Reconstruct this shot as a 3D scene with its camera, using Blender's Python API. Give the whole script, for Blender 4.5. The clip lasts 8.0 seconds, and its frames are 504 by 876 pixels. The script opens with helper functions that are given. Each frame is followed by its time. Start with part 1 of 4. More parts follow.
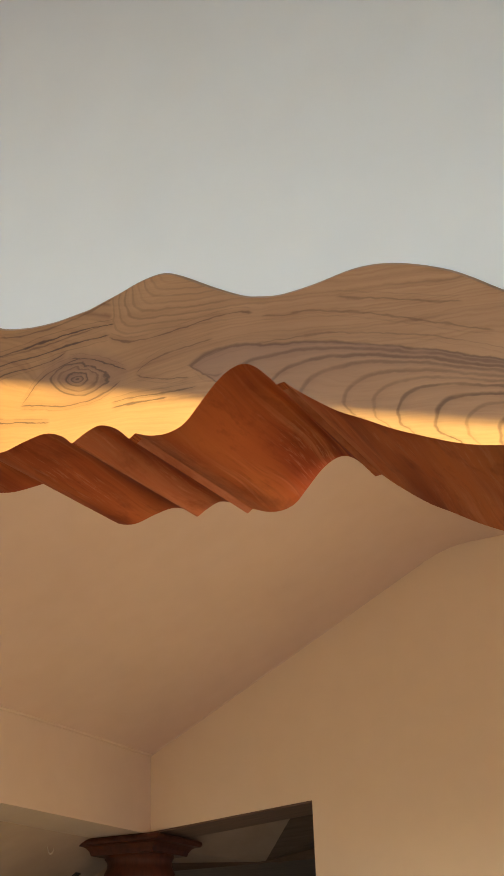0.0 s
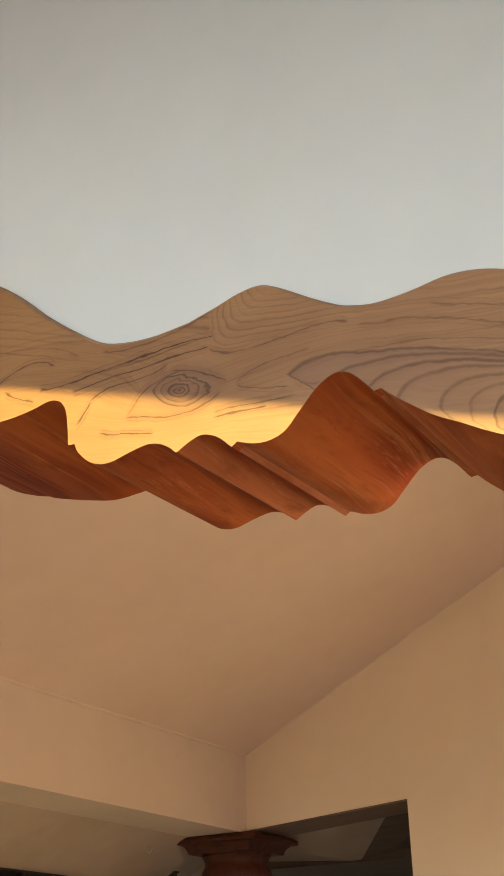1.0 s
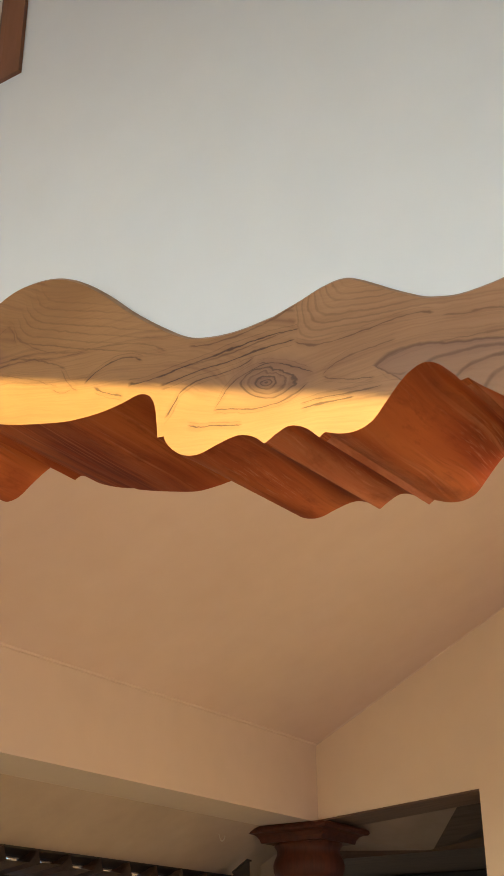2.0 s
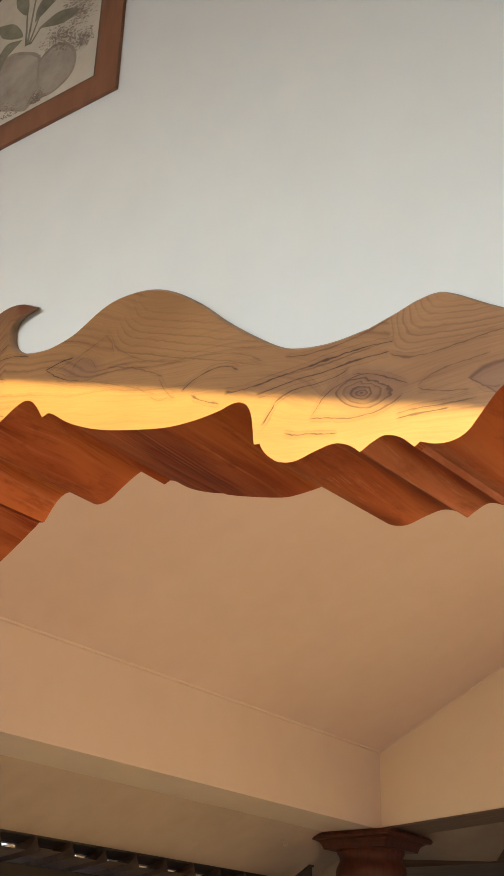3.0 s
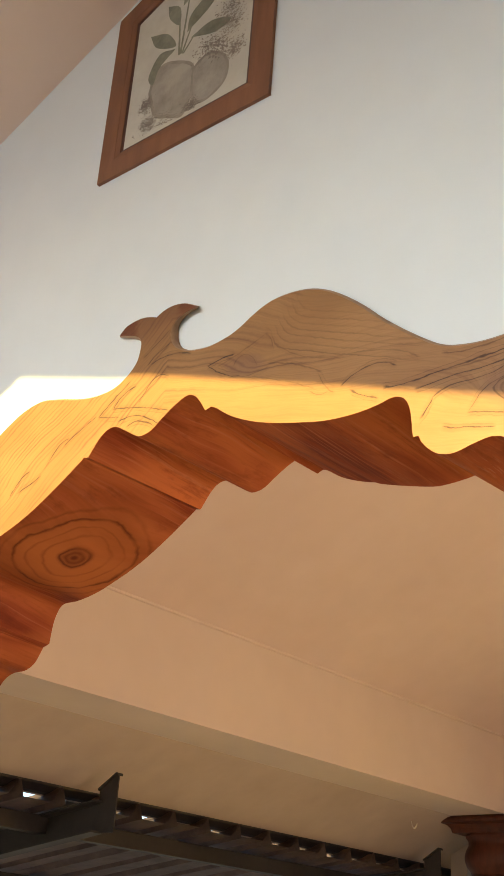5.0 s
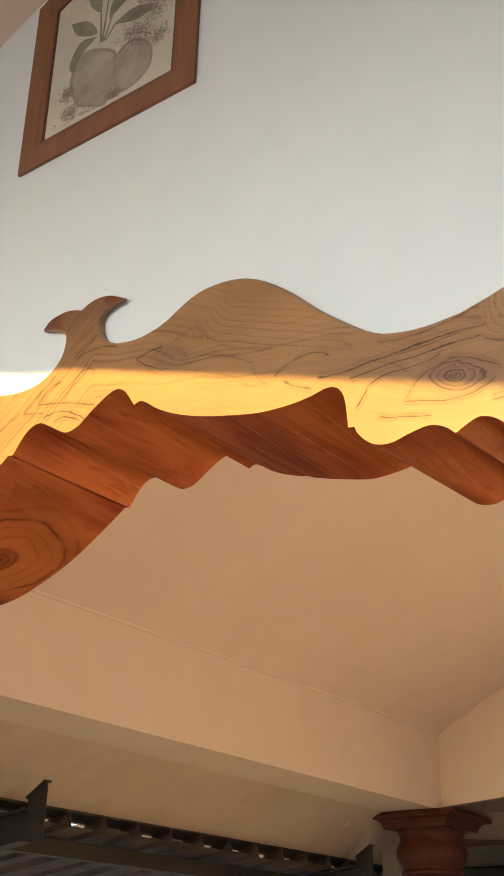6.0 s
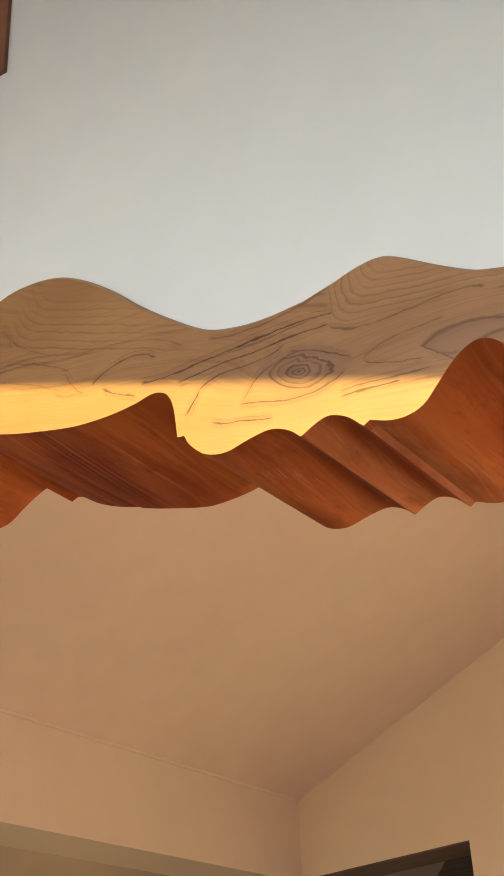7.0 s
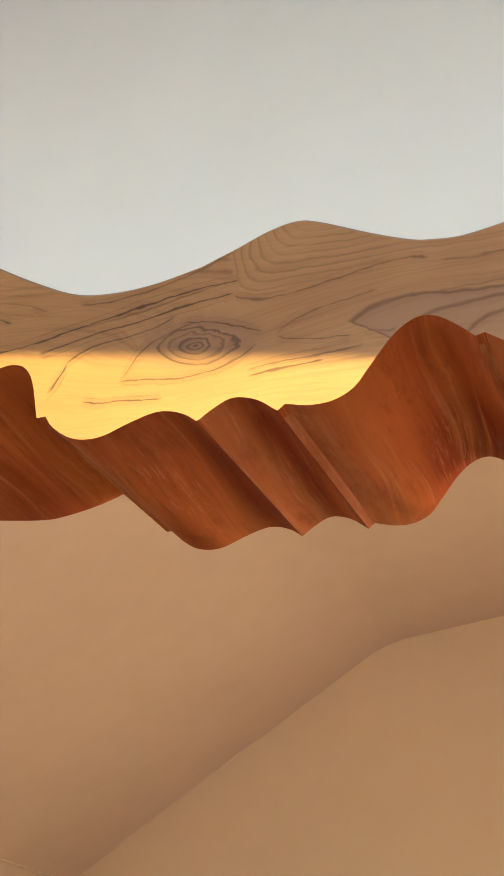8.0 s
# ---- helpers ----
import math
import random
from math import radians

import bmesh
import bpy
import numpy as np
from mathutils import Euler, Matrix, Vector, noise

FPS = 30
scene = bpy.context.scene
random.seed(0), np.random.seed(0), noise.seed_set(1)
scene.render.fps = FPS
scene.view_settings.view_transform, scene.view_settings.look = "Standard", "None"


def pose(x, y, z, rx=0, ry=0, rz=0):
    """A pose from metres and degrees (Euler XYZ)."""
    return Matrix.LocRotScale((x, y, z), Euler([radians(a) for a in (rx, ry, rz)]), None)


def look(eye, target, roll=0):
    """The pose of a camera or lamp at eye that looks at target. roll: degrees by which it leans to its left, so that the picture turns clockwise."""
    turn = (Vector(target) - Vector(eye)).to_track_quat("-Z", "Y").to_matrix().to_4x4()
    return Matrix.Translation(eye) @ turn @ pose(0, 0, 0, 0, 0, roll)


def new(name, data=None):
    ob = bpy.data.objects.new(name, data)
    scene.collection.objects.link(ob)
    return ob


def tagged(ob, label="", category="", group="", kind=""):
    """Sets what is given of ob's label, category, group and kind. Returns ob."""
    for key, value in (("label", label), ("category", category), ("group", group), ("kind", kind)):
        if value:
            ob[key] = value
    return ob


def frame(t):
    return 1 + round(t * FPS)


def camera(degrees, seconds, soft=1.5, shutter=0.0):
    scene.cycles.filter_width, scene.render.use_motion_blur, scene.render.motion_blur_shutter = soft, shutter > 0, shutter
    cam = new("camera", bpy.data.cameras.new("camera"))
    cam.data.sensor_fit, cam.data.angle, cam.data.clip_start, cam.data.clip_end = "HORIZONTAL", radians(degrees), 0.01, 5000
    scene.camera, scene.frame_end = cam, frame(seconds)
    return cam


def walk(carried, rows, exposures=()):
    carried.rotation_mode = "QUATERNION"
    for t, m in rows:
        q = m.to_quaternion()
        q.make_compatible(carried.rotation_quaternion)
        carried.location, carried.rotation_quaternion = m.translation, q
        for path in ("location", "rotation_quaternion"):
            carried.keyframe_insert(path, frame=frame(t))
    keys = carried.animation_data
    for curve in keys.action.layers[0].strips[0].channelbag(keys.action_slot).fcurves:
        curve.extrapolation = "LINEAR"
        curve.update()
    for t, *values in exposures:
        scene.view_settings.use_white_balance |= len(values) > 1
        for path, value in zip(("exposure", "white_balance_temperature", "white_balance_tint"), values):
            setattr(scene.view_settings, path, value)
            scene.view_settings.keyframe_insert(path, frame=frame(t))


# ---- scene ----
cam = camera(24.3, 8.0, soft=0.9)

PATH = [
    (0, (1.217, 0.968, 1.708), (0.459, 2.598, 2.585), -2.0),
    (0.5, (1.22, 0.952, 1.705), (0.417, 2.561, 2.58), -2.0),
    (1, (1.217, 0.922, 1.697), (0.336, 2.487, 2.578), -1.5),
    (1.5, (1.208, 0.912, 1.691), (0.272, 2.452, 2.559), -0.9),
    (1.7, (1.205, 0.902, 1.689), (0.253, 2.431, 2.558), -1.1),
    (2.8, (1.190, 0.831, 1.666), (0.154, 2.301, 2.540), 1.3),
    (3, (1.187, 0.819, 1.663), (0.134, 2.273, 2.543), 1.5),
    (3.5, (1.19, 0.778, 1.65), (0.081, 2.191, 2.53), 2.4),
    (4, (1.196, 0.743, 1.634), (0.038, 2.12, 2.507), 2.6),
    (4.2, (1.196, 0.735, 1.632), (0.012, 2.098, 2.493), 2.9),
    (5.3, (1.185, 0.701, 1.626), (-0.030, 2.043, 2.476), 4.1),
    (5.5, (1.18, 0.699, 1.625), (-0.017, 2.056, 2.476), 3.9),
    (6, (1.15, 0.736, 1.636), (0.037, 2.159, 2.493), 1.5),
    (6.5, (1.114, 0.824, 1.66), (0.11, 2.317, 2.535), -0.4),
    (7, (1.037, 0.964, 1.676), (0.161, 2.483, 2.637), -3.3),
    (7.5, (0.927, 1.087, 1.707), (0.234, 2.650, 2.745), -5.5),
    (8, (0.822, 1.137, 1.725), (0.318, 2.767, 2.770), -5.9),
]
EXPOSURES = [(0.0, 2.03), (0.5, 2.04), (1.0, 2.14), (1.5, 2.16), (3.0, 2.32), (4.0, 2.40), (5.5, 2.42), (6.0, 2.42), (6.5, 2.35), (7.0, 2.30),
             (7.5, 2.31), (8.0, 2.35)]
walk(cam, [(t, look(e, g, r)) for t, e, g, r in PATH], EXPOSURES)

# ---- light ----
SUN_WAY = Vector((0.08, 0.97, -0.20)).normalized()
world = bpy.data.worlds.new("sky")
scene.world = world
world.use_nodes = True
wn = world.node_tree.nodes
sky = wn.new("ShaderNodeTexSky")
sky.sky_type, sky.sun_disc = "NISHITA", False
sky.air_density, sky.dust_density, sky.ozone_density = 1.0, 0.2, 3.6
sky.sun_elevation = math.asin(-SUN_WAY.z)
sky.sun_rotation = math.atan2(-SUN_WAY.x, -SUN_WAY.y)
world.node_tree.links.new(sky.outputs[0], wn["Background"].inputs[0])
wn["Background"].inputs[1].default_value = 0.11

sun = new("sun", bpy.data.lights.new("sun", "SUN"))
sun.data.energy, sun.data.angle, sun.data.color = 2.1, radians(0.3), (1.0, 0.81, 0.26)
sun.matrix_world = look((0, 0, 0), SUN_WAY)

# lamp added in place of sky before the house, cut by the opening's head
front_light = new("front_sky_fill", bpy.data.lights.new("front_sky_fill", "AREA"))
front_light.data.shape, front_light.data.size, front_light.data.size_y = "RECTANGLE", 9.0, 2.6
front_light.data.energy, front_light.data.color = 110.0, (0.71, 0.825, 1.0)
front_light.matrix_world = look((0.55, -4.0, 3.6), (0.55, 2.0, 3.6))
# fill lamp added in a made-up, unseen side opening of the back room
side_light = new("side_fill", bpy.data.lights.new("side_fill", "AREA"))
side_light.data.shape, side_light.data.size, side_light.data.size_y = "RECTANGLE", 0.9, 2.2
side_light.data.energy, side_light.data.color = 11.6, (1.0, 0.762, 0.565)
side_light.matrix_world = look((3.36, 2.95, 1.2), (2.36, 2.75, 1.33))
side_light.data.spread = radians(155)


# ---- materials ----
class Nodes:
    """Short hand for a node material."""

    def __init__(self, name, rough=0.6, metal=0.0, coat=0.0):
        self.mat = bpy.data.materials.new(name)
        self.mat.use_nodes = True
        self.tree = self.mat.node_tree
        self.bsdf = self.tree.nodes["Principled BSDF"]
        self.bsdf.inputs["Roughness"].default_value = rough
        self.bsdf.inputs["Metallic"].default_value = metal
        self.bsdf.inputs["Coat Weight"].default_value = coat
        self.bsdf.inputs["Coat Roughness"].default_value = 0.12
        self.co = self.tree.nodes.new("ShaderNodeTexCoord").outputs["Object"]

    def put(self, value, socket):
        if hasattr(value, "node"):
            self.tree.links.new(value, socket)
        else:
            socket.default_value = value

    def math(self, op, a, b=0.0, c=0.0, clamp=False):
        n = self.tree.nodes.new("ShaderNodeMath")
        n.operation, n.use_clamp = op, clamp
        for v, s in zip((a, b, c), n.inputs):
            self.put(v, s)
        return n.outputs[0]

    def xyz(self, v=None):
        n = self.tree.nodes.new("ShaderNodeSeparateXYZ")
        self.put(v or self.co, n.inputs[0])
        return n.outputs

    def vec(self, x, y, z):
        n = self.tree.nodes.new("ShaderNodeCombineXYZ")
        for v, s in zip((x, y, z), n.inputs):
            self.put(v, s)
        return n.outputs[0]

    def stretched(self, sx, sy, sz, shift=(0, 0, 0)):
        n = self.tree.nodes.new("ShaderNodeMapping")
        self.put(self.co, n.inputs[0])
        n.inputs["Scale"].default_value, n.inputs["Location"].default_value = (sx, sy, sz), shift
        return n.outputs[0]

    def noise(self, v=None, scale=5.0, detail=3.0, rough=0.5, warp=0.0):
        n = self.tree.nodes.new("ShaderNodeTexNoise")
        self.put(v or self.co, n.inputs["Vector"])
        for key, value in (("Scale", scale), ("Detail", detail), ("Roughness", rough), ("Distortion", warp)):
            n.inputs[key].default_value = value
        return n.outputs["Fac"]

    def ramp(self, f, *stops):
        n = self.tree.nodes.new("ShaderNodeValToRGB")
        self.put(f, n.inputs[0])
        el = n.color_ramp.elements
        while len(el) < len(stops):
            el.new(0.5)
        for e, (p, c) in zip(el, stops):
            e.position, e.color = p, ((c, c, c, 1) if isinstance(c, (int, float)) else (*c, 1))
        return n.outputs[0]

    def mix(self, f, a, b, how="MIX"):
        n = self.tree.nodes.new("ShaderNodeMix")
        n.data_type, n.blend_type = "RGBA", how
        self.put(f, n.inputs[0])
        for v, s in ((a, n.inputs[6]), (b, n.inputs[7])):
            self.put((*v, 1) if isinstance(v, tuple) else v, s)
        return n.outputs[2]

    def random(self):
        return self.tree.nodes.new("ShaderNodeObjectInfo").outputs["Random"]

    def done(self, colour, height=None, strength=0.3, distance=0.002, rough=None):
        self.put((*colour, 1) if isinstance(colour, tuple) else colour, self.bsdf.inputs["Base Color"])
        if rough is not None:
            self.put(rough, self.bsdf.inputs["Roughness"])
        if height is not None:
            n = self.tree.nodes.new("ShaderNodeBump")
            n.inputs["Strength"].default_value, n.inputs["Distance"].default_value = strength, distance
            self.put(height, n.inputs["Height"])
            self.put(n.outputs[0], self.bsdf.inputs["Normal"])
        return self.mat


def plaster(name, light, dark, rough=0.75):
    n = Nodes(name, rough)
    large = n.noise(scale=1.3, detail=4)
    fine = n.noise(scale=60, detail=4)
    mid = n.noise(scale=9, detail=3)
    f = n.math("ADD", n.math("MULTIPLY", large, 0.65), n.math("MULTIPLY", mid, 0.35))
    c = n.mix(n.ramp(f, (0.35, 0.0), (0.65, 1.0)), dark, light)
    return n.done(c, n.math("ADD", fine, n.math("MULTIPLY", mid, 1.5)), 0.18, 0.002)


# growth lines of the face board by figure: middle, half length, then height, slope, bend and twist about the middle
HUMP_LINES = [(0.200, 0.144, 2.546, -0.17, 0.5, -12), (-0.019, 0.053, 2.6215, 0.31, 0.6, 0), (0.045, 0.011, 2.629, -1.51, -51, 0),
              (-0.012, 0.058, 2.570, -0.18, 3.3, 0), (-0.007, 0.027, 2.614, -0.33, -33, 0), (0.038, 0.107, 2.552, -0.39, -0.6, 0),
              (0.102, 0.057, 2.559, -0.43, -2.0, 0), (0.170, 0.016, 2.4965, -1.27, 30, 0), (0.155, 0.017, 2.487, -0.35, 23, 0)]
KNOT_LINES = [(0.253, 0.051, 2.509, 0.04, -5.8, 0), (0.245, 0.024, 2.461, -0.59, 4.0, 0), (0.419, 0.138, 2.464, 0.05, -0.1, -3),
              (0.444, 0.104, 2.448, 0.01, -0.1, 0), (0.428, 0.059, 2.4325, -0.04, -0.6, 50), (0.428, 0.042, 2.359, -0.24, 0.6, 0), (0.595, 0.034, 2.343, -0.07, 0.3, 0),
              (0.469, 0.040, 2.417, 0.37, -7.6, 85), (0.497, 0.069, 2.366, -0.12, 2.9, 19), (0.535, 0.039, 2.414, -0.47, -2.8, 0),
              (0.358, 0.010, 2.407, 1.32, 7.0, 0)]
FAN_LINES = [(0.647, 0.095, 2.427, 0.07, 0.6, -21), (0.641, 0.050, 2.401, 0.06, -3.5, 46), (0.625, 0.033, 2.367, -0.30, 2.0, 0),
             (0.615, 0.054, 2.349, -0.08, -0.1, 0), (0.470, 0.084, 2.482, 0.04, 1.7, 0), (0.468, 0.079, 2.460, 0.02, 0.4, 0)]
TAIL_LINES = [(-0.337, 0.039, 2.620, 0.70, -1.2, 0), (-0.347, 0.028, 2.582, -0.25, 0.7, 0), (-0.310, 0.029, 2.622, 0.58, -9.0, 0),
              (-0.263, 0.076, 2.580, -0.28, -0.5, 0), (-0.231, 0.035, 2.6315, 0.56, -19.7, 0), (-0.424, 0.040, 2.576, 0.49, -1.7, 0),
              (-0.486, 0.031, 2.554, 0.73, -12, 0), (-0.590, 0.025, 2.509, 0.82, -12.8, 0), (-0.260, 0.058, 2.562, -0.34, -4.5, 0),
              (-0.258, 0.035, 2.551, -0.23, -8.3, 0), (-0.558, 0.031, 2.493, 0.35, 0, 0), (-0.066, 0.032, 2.621, 0.12, -1.7, 0),
              (-0.058, 0.041, 2.590, -0.52, 2.6, 0), (-0.238, 0.031, 2.706, 0.62, -0.2, 0), (-0.227, 0.026, 2.685, 0.57, -4.1, 0),
              (-0.193, 0.049, 2.670, -0.07, -3.5, 0)]
CREST_LINES = [(0.880, 0.139, 2.355, -0.30, -0.9, 0), (0.702, 0.038, 2.382, 0.06, -3.0, 0), (0.683, 0.019, 2.356, -0.57, 23, 0),
               (0.776, 0.021, 2.408, -0.21, 0.9, 0), (0.912, 0.067, 2.387, -0.35, -0.2, 0), (0.900, 0.110, 2.3705, -0.45, -0.6, 5)]


def carved_face_wood():
    """Planed teak: growth lines that run as tongues, fans and rings, over faint contour lines that bend round the knots."""
    n = Nodes("face_wood", 0.55, coat=0.0)
    n.bsdf.inputs["Specular IOR Level"].default_value = 0.25
    x0, y0, z0 = n.xyz()
    # uneven hand of the grain
    sway = n.math("SUBTRACT", n.noise(n.stretched(16, 1, 24), 1.0, 3.0, 0.55), 0.5)
    sway2 = n.math("SUBTRACT", n.noise(n.stretched(13, 1, 19, (4.1, 0, 2.7)), 1.0, 3.0, 0.55), 0.5)
    jag = n.math("SUBTRACT", n.noise(n.stretched(75, 1, 110), 1.0, 2.0), 0.5)
    x = n.math("ADD", x0, n.math("ADD", n.math("MULTIPLY", sway, 0.016), n.math("MULTIPLY", jag, 0.003)))
    z = n.math("ADD", z0, n.math("ADD", n.math("MULTIPLY", sway2, 0.010), n.math("MULTIPLY", jag, 0.003)))
    ink, within = 0.0, 0.0

    def remap(v, low, high, marks):
        """Steps 0, 1, 2 ... at the marks, even between them."""
        k = len(marks) - 1
        f = n.math("DIVIDE", n.math("SUBTRACT", v, low), high - low)
        return n.math("MULTIPLY", n.ramp(f, *[((m - low) / (high - low), i / k) for i, m in enumerate(marks)]), float(k))

    def grown(phase, gap, wide, seed, least=0.35):
        """A broken dark line at each whole number of phase, gap metres apart, with a soft flank on one side."""
        k = n.math("ROUND", phase)
        d = n.math("MULTIPLY", n.math("SUBTRACT", phase, k), gap)
        core = n.math("MULTIPLY_ADD", n.math("ABSOLUTE", d), -1.4 / wide, 1.4, clamp=True)
        flank = n.math("MULTIPLY", n.math("SUBTRACT", 0.30, n.math("MULTIPLY", d, 30.0), clamp=True), n.math("GREATER_THAN", d, 0.0))
        w = n.tree.nodes.new("ShaderNodeTexWhiteNoise")
        w.noise_dimensions = "1D"
        n.put(n.math("ADD", k, seed), w.inputs["W"])
        most = n.math("MULTIPLY_ADD", w.outputs["Value"], 1.0 - least, least)
        return n.math("MULTIPLY", n.math("MAXIMUM", core, flank), most)

    # nested tongues that open to one side, their tips along a sinking axis
    off = n.math("SUBTRACT", z, n.math("MULTIPLY_ADD", x, -0.52, 2.373 + 0.52 * 0.663))
    dz = n.math("MAXIMUM", n.math("DIVIDE", off, 0.138), n.math("DIVIDE", off, -0.055))
    tongue = n.math("SUBTRACT", x, n.math("ADD", n.math("POWER", dz, 3.2), n.math("MULTIPLY", n.math("POWER", dz, 2.0), 0.10)))
    tongue = n.math("SUBTRACT", tongue, n.math("MULTIPLY", n.math("MINIMUM", n.math("MULTIPLY_ADD", x, -0.9, 0.79, clamp=True), 0.11), dz))
    steep = n.math("MULTIPLY_ADD", n.math("POWER", dz, 2.2), 20.0, 1.0)
    marks = (0.59, 0.663, 0.710, 0.759, 0.797, 0.846, 0.877, 0.904, 0.942, 0.971, 1.003, 1.042, 1.09, 1.15, 1.22, 1.30)
    phase = remap(tongue, 0.59, 1.30, marks)
    inner = n.math("MULTIPLY", n.math("SUBTRACT", tongue, 0.645), 60.0, clamp=True)
    ink = n.math("MULTIPLY", grown(phase, n.math("DIVIDE", 0.038, steep), 0.0030, 2.2, 0.5), n.math("MULTIPLY", inner, 0.66))
    within = inner
    plum = n.ramp(tongue, (0.655, 0.0), (0.668, 0.85), (0.72, 0.75), (0.80, 0.45), (0.86, 0.18), (0.95, 0.0))

    # fans of nested lines behind a steep one
    for tx, tz, up, down, gap, bend, arm, span, most, bound in ((0.553, 2.446, 14.0, -0.16, 0.0085, 0.05, 0.20, 0.26, 0.54, 7.4),
                                                                (0.062, 2.603, -2.2, -0.40, 0.0120, 0.02, 0.035, 0.34, 0.50, 6.4)):
        side = 1.0 if up > 0 else -1.0
        over = n.math("DIVIDE", n.math("SUBTRACT", n.math("MULTIPLY_ADD", x, up, tz - up * tx), z), side * (1 + up * up) ** 0.5)
        under = n.math("DIVIDE", n.math("ADD", z, n.math("MULTIPLY_ADD", x, -down, down * tx - tz)), (1 + down * down) ** 0.5)
        g = n.math("SMOOTH_MIN", over, under, bend)
        reach = n.math("MULTIPLY_ADD", n.math("SUBTRACT", x, tx), -2.0 / span, 2.0, clamp=True)
        reach = n.math("MULTIPLY", reach, n.math("MULTIPLY_ADD", g, 250.0, 1.6, clamp=True))
        reach = n.math("MULTIPLY", reach, n.math("MULTIPLY_ADD", n.math("SUBTRACT", under, over), -40.0, 40.0 * arm, clamp=True))
        phase = n.math("MINIMUM", n.math("DIVIDE", g, gap), bound)
        line = n.math("MULTIPLY", grown(phase, gap, 0.0019, tx, 0.4), n.math("MULTIPLY_ADD", n.math("GREATER_THAN", phase, 0.5), -0.4 * most, most))
        ink = n.math("MAXIMUM", ink, n.math("MULTIPLY", line, reach))
        within = n.math("MAXIMUM", within, reach)

    # rings of the knot
    kx, kz, rx, rz, tilt, power, marks = 0.507, 2.397, 0.080, 0.044, -0.28, 1.6, (0.0, 0.10, 0.20, 0.35, 0.49, 0.64)
    dx = n.math("SUBTRACT", x, kx)
    dq = n.math("SUBTRACT", z, n.math("MULTIPLY_ADD", dx, tilt, kz))
    q = n.math("POWER", n.math("ADD", n.math("POWER", n.math("ABSOLUTE", n.math("DIVIDE", dx, rx)), power),
                               n.math("POWER", n.math("ABSOLUTE", n.math("DIVIDE", dq, rz)), power)), 1.0 / power)
    q = n.math("ADD", q, n.math("ADD", n.math("MULTIPLY", sway, 0.34), n.math("MULTIPLY", jag, 0.10)))
    line = grown(n.math("MULTIPLY", remap(q, 0.0, marks[-1], marks), -1.0), 0.0085, 0.0022, kx, 0.35)
    ink = n.math("MAXIMUM", ink, n.math("MULTIPLY", line, n.math("MULTIPLY", n.math("MULTIPLY_ADD", q, -12.0, 7.2, clamp=True), 0.68)))
    within = n.math("MAXIMUM", within, n.math("MULTIPLY_ADD", q, -2.0, 2.2, clamp=True))

    # single growth lines, drawn with an uneven hand
    press = n.math("MULTIPLY_ADD", n.noise(n.stretched(34, 1, 34), 1.0, 2.0), -4.6, 3.75)
    rng = random.Random(12)
    for lines, most in ((HUMP_LINES, 0.46), (KNOT_LINES, 0.90), (FAN_LINES, 0.66), (TAIL_LINES, 1.10), (CREST_LINES, 0.48)):
        for mid, half, level, slope, bend, twist in lines:
            u = n.math("ADD", x, n.math("MULTIPLY_ADD", ink, 1e-7, -mid))
            v = n.math("MULTIPLY_ADD", u, twist, bend) if twist else bend
            v = n.math("MULTIPLY_ADD", u, n.math("MULTIPLY_ADD", u, v, slope), level)
            lean = (1 + slope * slope + (bend * half) ** 2 * 1.3) ** 0.5
            d = n.math("SUBTRACT", z, v)
            far = n.math("ABSOLUTE", d)
            wide = lean * rng.uniform(0.0016, 0.0027)
            core = n.math("MULTIPLY_ADD", n.math("MULTIPLY", far, press), -1.4 / wide, 1.4, clamp=True)
            mate = n.math("ABSOLUTE", n.math("ADD", d, rng.choice((-1, 1)) * lean * rng.uniform(0.0045, 0.0075)))
            mate = n.math("MULTIPLY_ADD", n.math("MULTIPLY", mate, press), -0.6 / wide, 0.45, clamp=True)
            flank = n.math("MAXIMUM", mate, n.math("MULTIPLY_ADD", far, -28.0 / lean, 0.24, clamp=True))
            end = n.math("MULTIPLY_ADD", n.math("ABSOLUTE", u), -160.0, 160.0 * half + 0.5, clamp=True)
            line = n.math("MULTIPLY", n.math("MULTIPLY", n.math("MAXIMUM", core, flank), end), most * rng.uniform(0.75, 1.0))
            ink = n.math("MAXIMUM", ink, line)

    gaps = n.ramp(n.noise(n.stretched(20, 1, 34), 1.0, 3.0, 0.6), (0.32, 0.60), (0.50, 1.0))
    ink = n.math("MULTIPLY", ink, gaps)

    # faint contour lines of the rest, bent round the knot and the hump
    def swell(mx, mz, wx, wz):
        a, b = n.math("DIVIDE", n.math("SUBTRACT", x, mx), wx), n.math("DIVIDE", n.math("SUBTRACT", z, mz), wz)
        return n.math("DIVIDE", 1.0, n.math("ADD", 1.0, n.math("ADD", n.math("MULTIPLY", a, a), n.math("MULTIPLY", b, b))))
    warp = n.math("SUBTRACT", n.noise(n.stretched(2.4, 1.0, 5.5), 1.0, 2.0, 0.45), 0.5)
    field = n.math("ADD", n.math("ADD", z, n.math("MULTIPLY", x, 0.22)), n.math("MULTIPLY", warp, 0.10))
    field = n.math("ADD", field, n.math("MULTIPLY", swell(0.507, 2.397, 0.11, 0.05), 0.055))
    field = n.math("ADD", field, n.math("MULTIPLY", swell(0.20, 2.70, 0.13, 0.07), 0.07))
    field = n.math("ADD", field, n.math("MULTIPLY", swell(0.02, 2.59, 0.06, 0.03), 0.03))
